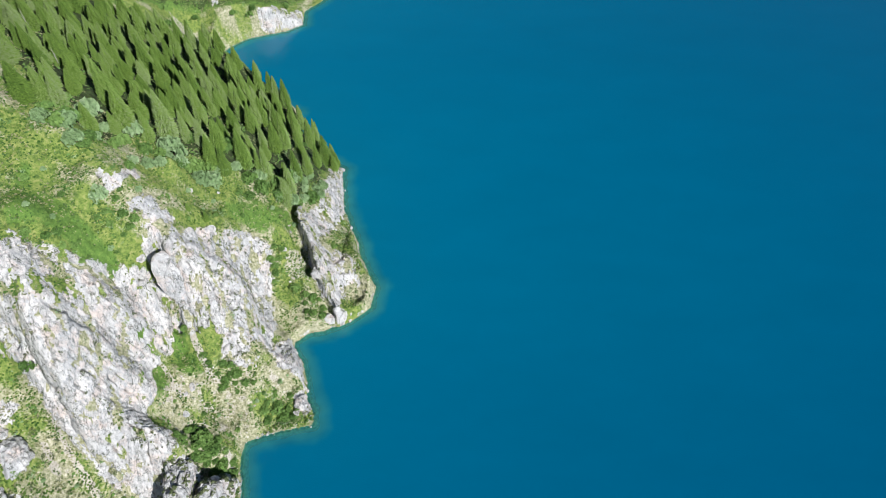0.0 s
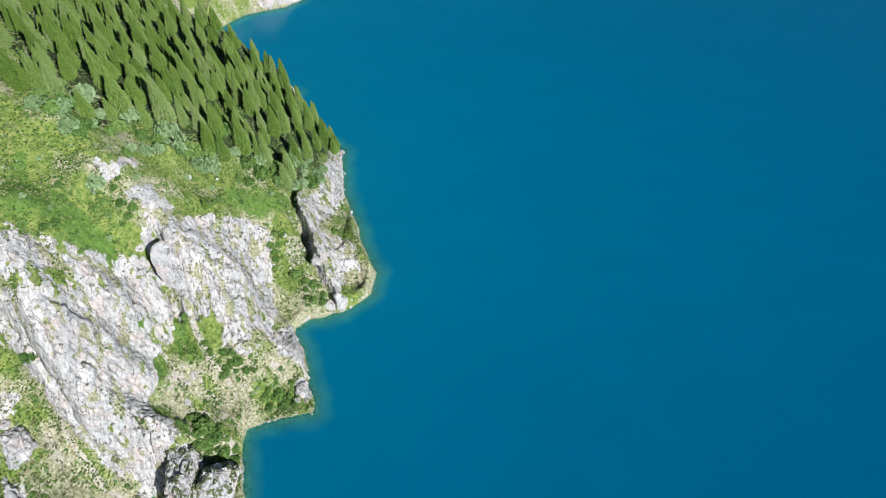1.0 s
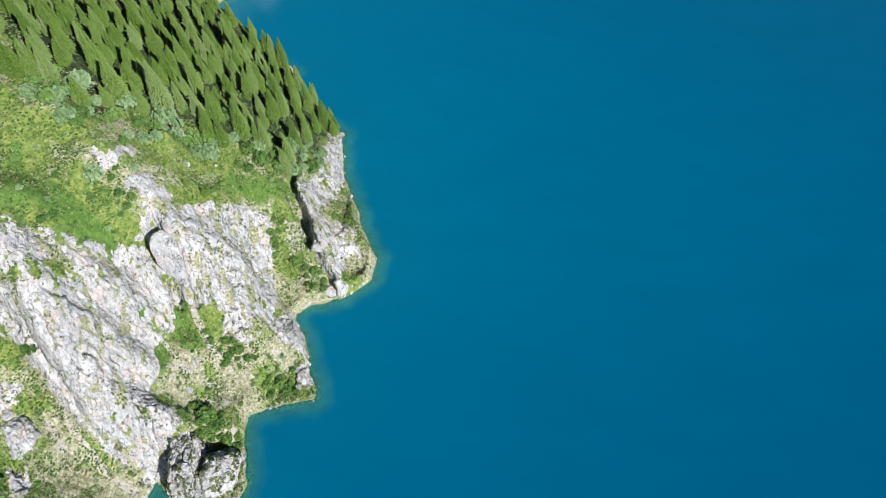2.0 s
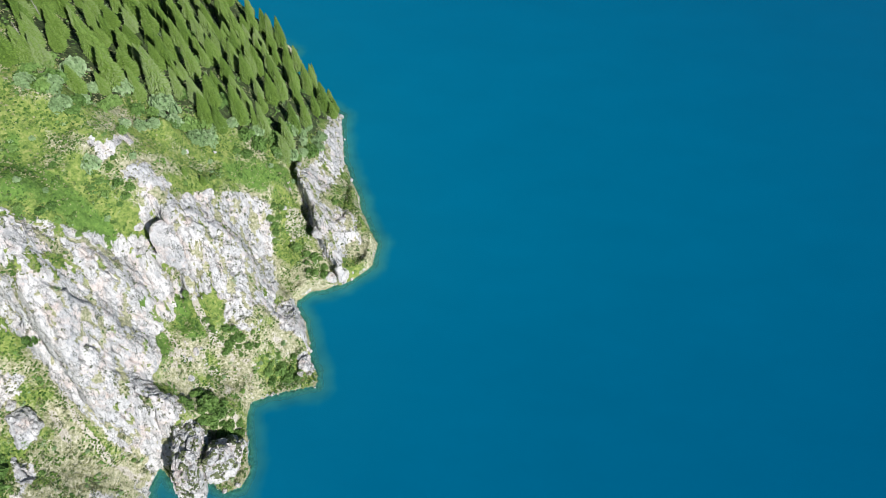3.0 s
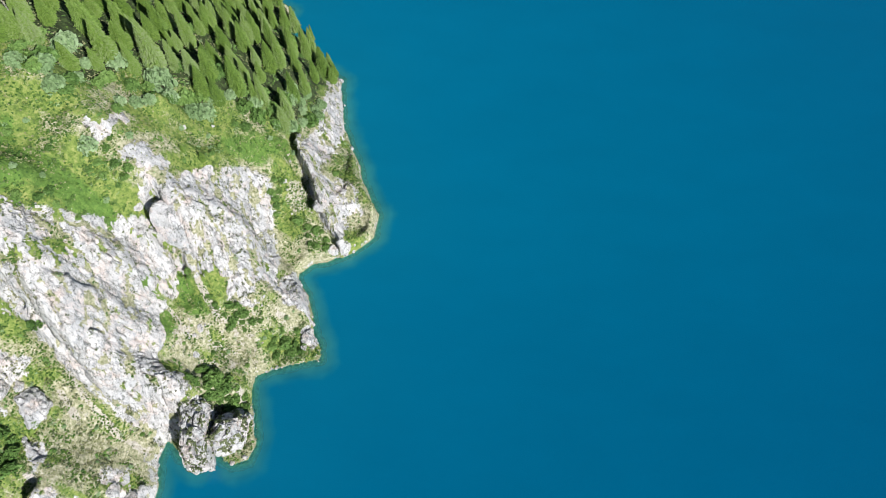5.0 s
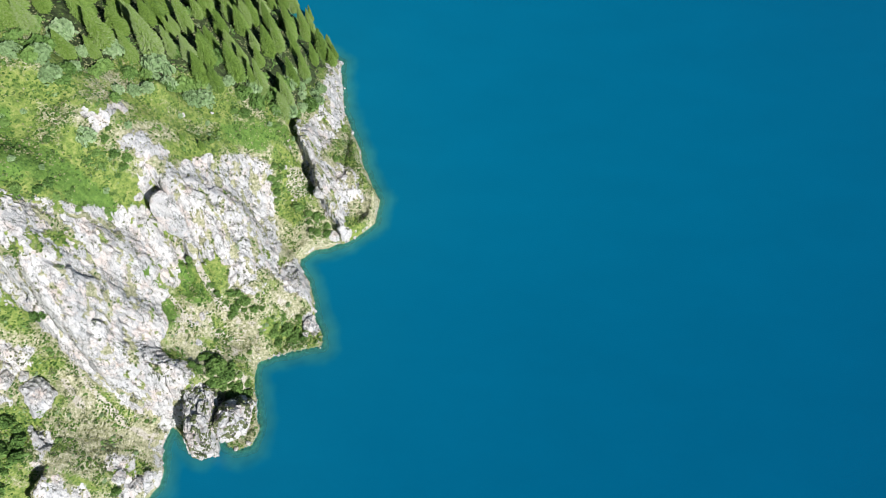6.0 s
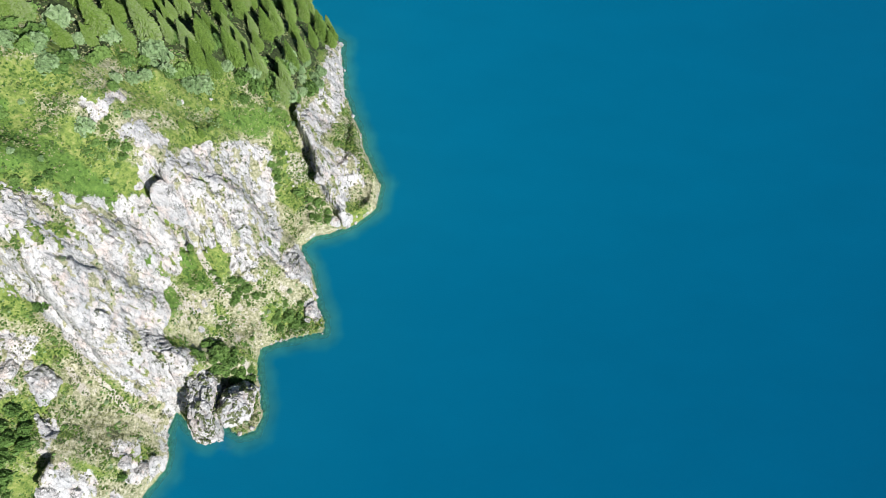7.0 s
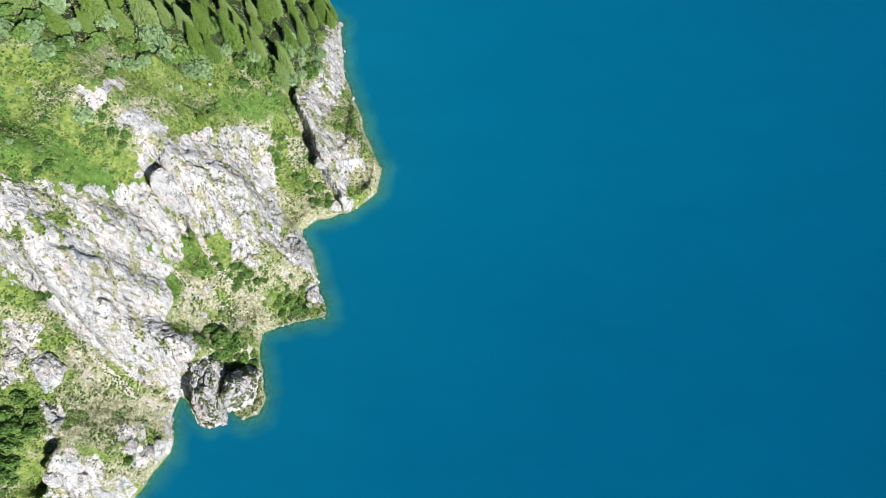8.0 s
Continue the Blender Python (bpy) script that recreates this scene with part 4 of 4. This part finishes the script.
def plant_shrubs():
    rng = np.random.RandomState(9)
    random.seed(9)
    green = [shrub(40 + k, LEAVES, "dense round green broadleaf shrub on the slope") for k in range(4)]
    pale = [shrub(60 + k, PALE_LEAVES, "grey-green willowy shrub with pale leaves") for k in range(3)]
    n = 0
    for rows, kinds in ((GREEN_SHRUBS, green), (COVE_SHRUBS, green), (FAR_SHRUBS, green), (PALE_SHRUBS, pale), (CORNER_SHRUBS, green)):
        for x, y, w in rows:
            s = w / 2.0
            tall = 1.5 if rows is CORNER_SHRUBS else 1.3 if rows is PALE_SHRUBS else 1.1
            set_copy(kinds[n % len(kinds)], x, y, (s, s * rng.uniform(0.85, 1.15), s * tall * rng.uniform(0.9, 1.1)), sink=0.15 * s)
            n += 1
    belt = [(-146, 150), (-146, 205), (-60, 240), (-60, 195)]
    for outline, most, gap, kinds, lo, hi in ((belt, 60, 4.6, green + pale, 5.0, 10.0), *((b, 9, 2.8, green, 2.4, 4.4) for b in BRUSH), (BRUSH[4], 12, 2.4, green, 3.0, 5.0), (CORNER_THICKET, 12, 3.2, green, 2.5, 4.5), (FOREST, 20, 9.0, green, 3.0, 6.0), (OPEN_SLOPE, 26, 4.5, green + pale, 1.2, 3.6), (SCREE_SLOPE, 26, 3.8, green + pale, 0.8, 2.6), (OLIVE_SLOPE, 14, 5.0, green + pale, 0.8, 2.4)):
        for q in [c for c in scatter(rng, outline, gap, 1500) if pick(ROCKY, c[0], c[1]) < 0.5 and (outline is not belt or line_distance(FOREST_EDGE, c[0:1], c[1:2])[0] < 8.0)][:most]:
            if pick(INLAND, q[0], q[1]) < 1.5:
                continue
            s = rng.uniform(lo, hi) / 2.0
            set_copy(kinds[rng.randint(len(kinds))], q[0], q[1], (s, s, s * rng.uniform(0.9, 1.35)), sink=0.15 * s)
    for k in green + pale:
        for o in (*k.children_recursive, k):
            bpy.data.objects.remove(o)


def build_undergrowth():
    """Herbs, low shrubs and dry tufts too many to count, each cover one sheet of clumps."""
    for name, mat, count, size, seed, want, label in (
        ("meadow_herbs", HERBS, 115000, 0.43, 1, "fresh", "fresh green and yellow meadow herbs"),
        ("dry_grass", DRY_HERBS, 90000, 0.36, 2, "dry", "straw-coloured dry grass tufts"),
        ("low_scrub", LEAVES, 46000, 0.42, 3, "deep", "low dark green scrub"),
        ("rock_scrub", SCRUB, 40000, 0.42, 4, "ledge", "grey-olive scrub in the cracks of the cliffs"),
    ):
        rng = np.random.RandomState(seed)
        x, y = rng.uniform(-190, -34, count), 20 + 450 * rng.rand(count) ** 1.5
        rock, d, deep, dry = (pick(f, x, y) for f in (ROCKY, INLAND, DEEP, DRY))
        clump = fbm(np.c_[x, y, 0 * x] / 4.0 + seed * 7, 3)
        if want == "fresh":
            ok = (rock < 0.35) & (dry + 0.5 * clump < 0.75) & ((inside(FOREST, x, y) < 0) | (clump > 0.28))
        elif want == "dry":
            ok = (rock < 0.75) & (dry + 0.8 * clump > 0.35)
        elif want == "ledge":
            ok = (rock > 0.25) & (clump > 0.16)
        else:
            brush = np.maximum.reduce([inside(c, x, y) for c in BRUSH])
            ok = (((brush > -1) | ((inside(FOREST, x, y) > -3) & (clump > 0.12))) & (rock < 0.6)) | ((clump > 0.27) & (rock < 0.2) & (deep < 0.4))
        ok &= d > 1.2
        x, y = x[ok], y[ok]
        z = ground_z(x, y)
        n = len(x)
        s = size * rng.uniform(0.5, 1.5, n) * (1.0 + 1.2 * np.maximum(clump[ok], 0) * (want == "deep"))
        a = rng.uniform(0, 6.28, n)
        c = np.c_[x, y, z - 0.1]
        V = [c + np.c_[0 * s, 0 * s, s * rng.uniform(0.7, 1.5, n)]]
        for k in range(4):
            b = a + k * 1.571 + rng.normal(0, 0.3, n)
            V.append(c + np.c_[np.cos(b) * s, np.sin(b) * s, rng.uniform(0.0, 0.5, n) * s])
        v = np.stack(V, 1).reshape(-1, 3)
        f = (np.array([[0, 1, 2], [0, 2, 3], [0, 3, 4], [0, 4, 1]])[None] + 5 * np.arange(n)[:, None, None]).reshape(-1, 3)
        tagged(new(name, mesh_of(name, v, f, mat)), label, "undergrowth", kind="stuff")


def build_thickets():
    """Leafy scrub that runs together over the slopes."""
    for name, mat, count, seed, label in (("green_thicket", HEATH, 2700, 5, "knee-high green leafy scrub in patches"), ("pale_thicket", PALE_LEAVES, 950, 6, "low grey-green scrub scattered over the slope"), ("olive_thicket", SCRUB, 3400, 7, "dull olive cushions of scrub on rock ledges")):
        rng = np.random.RandomState(seed)
        x, y = rng.uniform(-190, -36, count * 4), 22 + 445 * rng.rand(count * 4) ** 1.4
        rock, d, deep = (pick(f, x, y) for f in (ROCKY, INLAND, DEEP))
        c = fbm(np.c_[x, y, 0 * x] / 9.0 + 11 * seed, 4, 0.7)
        if mat is SCRUB:
            ok = ((rock > 0.2) & (c > 0.10)) | ((np.maximum(inside(OLIVE_SLOPE, x, y), inside(SCREE_FOOT, x, y)) > 0) & (c > -0.05)) | ((np.maximum.reduce([inside(k, x, y) for k in DULL_BRUSH]) > -1) & (c > -0.3))
        else:
            ok = (rock < 0.5) & ((c > 0.17) | ((np.maximum.reduce([inside(k, x, y) for k in BRUSH]) > -1.5) & (c > -0.25)))
        ok &= d > 1.5
        x, y = x[ok][:count], y[ok][:count]
        n, m = len(x), 46
        r = (0.3 + 1.1 * rng.rand(n) ** 1.8) * (0.85 if mat is SCRUB else 1.0) * (1 + 0.5 * (rng.rand(n) > 0.88))
        a = rng.normal(size=(n, m, 3))
        a /= np.linalg.norm(a, axis=2)[..., None]
        a[..., 2] = np.abs(a[..., 2])
        c0 = np.c_[x, y, ground_z(x, y) - 0.1][:, None] + a * (r[:, None, None] * rng.uniform(0.55, 1.25, (n, m, 1))) * np.stack([rng.uniform(0.6, 1.4, n), rng.uniform(0.6, 1.4, n), rng.uniform(0.5, 1.0, n)], 1)[:, None]
        u = np.cross(a, rng.normal(size=(n, m, 3)))
        u /= np.linalg.norm(u, axis=2)[..., None] + 1e-9
        w = np.cross(u, a + rng.normal(0, 0.45, (n, m, 3)))
        s = (0.11 + 0.09 * r)[:, None, None] * rng.uniform(0.6, 1.4, (n, m, 1))
        v = np.stack([c0 - u * s, c0 + w * s * 0.6 + a * s * 0.3, c0 + u * s, c0 - w * s * 0.6 + a * s * 0.3], 2).reshape(-1, 3)
        f = (np.array([[0, 1, 2], [0, 2, 3]])[None] + 4 * np.arange(n * m)[:, None, None]).reshape(-1, 3)
        tagged(new(name, mesh_of(name, v, f, mat)), label, "scrub", kind="stuff")


# ---------- rocks ----------
def rock_mesh(name, dims, seed, detail=5, cuts=9, rough=1.0, narrow=0.0):
    """A boulder: a ball cut by random planes, then weathered."""
    rng = np.random.RandomState(seed)
    bm = bmesh.new()
    bmesh.ops.create_icosphere(bm, subdivisions=detail, radius=1.0)
    p = np.array([v.co[:] for v in bm.verts])
    p /= (np.abs(p) ** 3.2).sum(1)[:, None] ** (1 / 3.2)
    for _ in range(cuts):
        a = rng.normal(size=3) * np.array([1, 1, 0.7])
        a /= np.linalg.norm(a)
        k = rng.uniform(0.62, 0.98)
        over = p @ a - k
        p -= np.outer(np.maximum(over, 0) * 0.94, a)
    p[:, :2] *= (1 - narrow * np.clip(-p[:, 2:3], 0, 1))
    p *= np.array(dims)
    big = max(dims)
    unit = p / (np.linalg.norm(p, axis=1)[:, None] + 1e-9)
    q = p + 50 * rng.rand(3)
    tone, joint = cells(q / (0.30 * big))
    p += unit * (rough * big * (0.16 * ridged(q / (0.5 * big), 4, 0.55) + 0.10 * (tone - 0.5) - 0.05 * step(0.13, 0, joint) + 0.03 * fbm(q / (0.08 * big), 3)))[:, None]
    for v, c in zip(bm.verts, p):
        v.co = c
    me = bpy.data.meshes.new(name)
    bm.to_mesh(me)
    bm.free()
    me.materials.append(LIMESTONE)
    return me


GREAT_ROCKS = [
    ("leaning_boulder", "huge pale leaning boulder with a pointed foot on the cliff", -104.0, 134.4, 66.5, (4.5, 4.7, 12.2), (-20, -8, 15), 5, 0.5),
    ("shore_rock", "tall pale rock stack with grassy top standing in the lake", -100.5, 71.5, 5, (6.2, 14.0, 17.0), (7, 3, 12), 8, 0.0),
    ("shore_rock", "blocky pale rock stack at the water's edge", -87.5, 71.5, 5, (6.4, 8.5, 14.0), (5, 5, -15), 12, 0.0),
]
LOOSE_BOULDERS = [(-104, 107, 1), (-102, 110, 1.6), (-116, 140, 2), (-54, 161, 3.2), (-103, 100, 1.4), (-62, 116, 3.5), (-105, 84, 2.2), (-63, 111, 1.6), (-75, 181, 1), (-74, 182, 1), (-58, 172, 3), (-152, 76, 2), (-147.5, 70, 6.2), (-156, 73, 3.5), (-126, 46, 3), (-122, 45, 3), (-120, 48, 2.2), (-142, 34, 3.5), (-137, 33, 3), (-116, 134, 1.4), (-99, 188, 0.8), (-106, 179, 0.9), (-87, 129, 1.8), (-89, 125, 2)]


def scrub_cover(me, seed):
    """Tufts in the flatter hollows of a rock."""
    rng = np.random.RandomState(seed)
    P, N = np.zeros(len(me.vertices) * 3), np.zeros(len(me.vertices) * 3)
    me.vertices.foreach_get("co", P), me.vertex_normals.foreach_get("vector", N)
    P, N = P.reshape(-1, 3), N.reshape(-1, 3)
    c = P[(N[:, 2] > 0.25) & (P[:, 2] > 0) & (fbm(P / 4.0 + seed, 3) > 0.05) & (rng.rand(len(P)) < 0.45)]
    n = len(c)
    s = rng.uniform(0.25, 0.75, n)
    a = rng.uniform(0, 6.28, n)
    V = [c + np.c_[0 * s, 0 * s, s * rng.uniform(0.7, 1.4, n)]]
    for k in range(4):
        b = a + k * 1.571
        V.append(c + np.c_[np.cos(b) * s, np.sin(b) * s, rng.uniform(-0.3, 0.3, n) * s])
    f = (np.array([[0, 1, 2], [0, 2, 3], [0, 3, 4], [0, 4, 1]])[None] + 5 * np.arange(n)[:, None, None]).reshape(-1, 3)
    return mesh_of("scrub_cover", np.stack(V, 1).reshape(-1, 3), f, SCRUB)


def place_rocks():
    for name, label, x, y, z, dims, turn, seed, narrow in GREAT_ROCKS:
        ob = new(name, rock_mesh(name, dims, seed, 6, 9, 1.35 - 1.7 * narrow, narrow))
        ob.matrix_world = pose(x, y, z, *turn)
        tagged(ob, label, "rock", "great rocks of the shore")
        if narrow < 0.2:
            tagged(part("scrub_cover", scrub_cover(ob.data, seed), ob, "olive scrub on the rock's ledges"), kind="stuff")
    rng = np.random.RandomState(21)
    shapes = [rock_mesh("boulder", (1, 0.8, 0.7), 70 + k, 4, 8, 1.5) for k in range(6)]
    for x, y, r in LOOSE_BOULDERS:
        ob = new("boulder", shapes[rng.randint(6)])
        ob.matrix_world = pose(x, y, float(ground_z(x, y)) + 0.15 * r, rng.uniform(-20, 20), rng.uniform(-20, 20), rng.uniform(0, 360)) @ Matrix.Diagonal((r, r, r, 1))
        tagged(ob, "pale weathered limestone boulder lying on the slope", "boulder", "loose boulders")
    shapes = [rock_mesh("boulder", (1, 0.8, 0.7), 80 + k, 3, 8, 1.5) for k in range(6)]
    placed = 0
    for x, y in np.c_[rng.uniform(-165, -36, 4000), rng.uniform(25, 280, 4000)]:
        d, rocky = float(pick(INLAND, x, y)), float(pick(ROCKY, x, y))
        foot = 0.25 < rocky < 0.8 and rng.rand() < 0.10
        if placed >= 110 or not (0.0 < d < 1.3 or foot):
            continue
        r = 0.45 + 0.9 * rng.rand() ** 2
        ob = new("boulder", shapes[rng.randint(6)])
        ob.matrix_world = pose(x, y, float(ground_z(x, y)) + 0.1 * r, rng.uniform(-25, 25), rng.uniform(-25, 25), rng.uniform(0, 360)) @ Matrix.Diagonal((r, r, r, 1))
        tagged(ob, "pale limestone boulder half out of the lake at the shore" if d < 1.3 else "pale broken limestone boulder below the cliff", "boulder", "loose boulders")
        placed += 1
    # loose stones
    count = 5200
    x, y = rng.uniform(-175, -34, count), rng.uniform(22, 300, count)
    rock, d = pick(ROCKY, x, y), pick(INLAND, x, y)
    c = fbm(np.c_[x, y, 0 * x] / 7.0 + 90, 3)
    ok = (d > -0.4) & (((rock > 0.15) & (rock < 0.9) & (c > -0.05)) | ((d < 2.2) & (c > -0.2)) | ((inside(SCREE_SLOPE, x, y) > -2) & (c > 0.0)) | (inside(RUBBLE, x, y) > 0))
    x, y = x[ok], y[ok]
    z = ground_z(x, y)
    bm = bmesh.new()
    bmesh.ops.create_icosphere(bm, subdivisions=1, radius=1.0)
    bv, bf = np.array([v.co[:] for v in bm.verts]), np.array([[v.index for v in f.verts] for f in bm.faces])
    bm.free()
    n = len(x)
    s = 0.16 + 0.5 * rng.rand(n) ** 3
    v = bv[None] * (1 + 0.28 * rng.normal(size=(n, len(bv), 1))) * s[:, None, None] * rng.uniform(0.7, 1.2, (n, 1, 3)) + np.c_[x, y, z + 0.05][:, None]
    f = bf[None] + len(bv) * np.arange(n)[:, None, None]
    tagged(new("loose_stones", mesh_of("loose_stones", v.reshape(-1, 3), f.reshape(-1, 3), LIMESTONE)), "pale broken limestone scree", "stones", kind="stuff")


place_rocks()
plant_forest()
plant_shrubs()
build_undergrowth()
build_thickets()
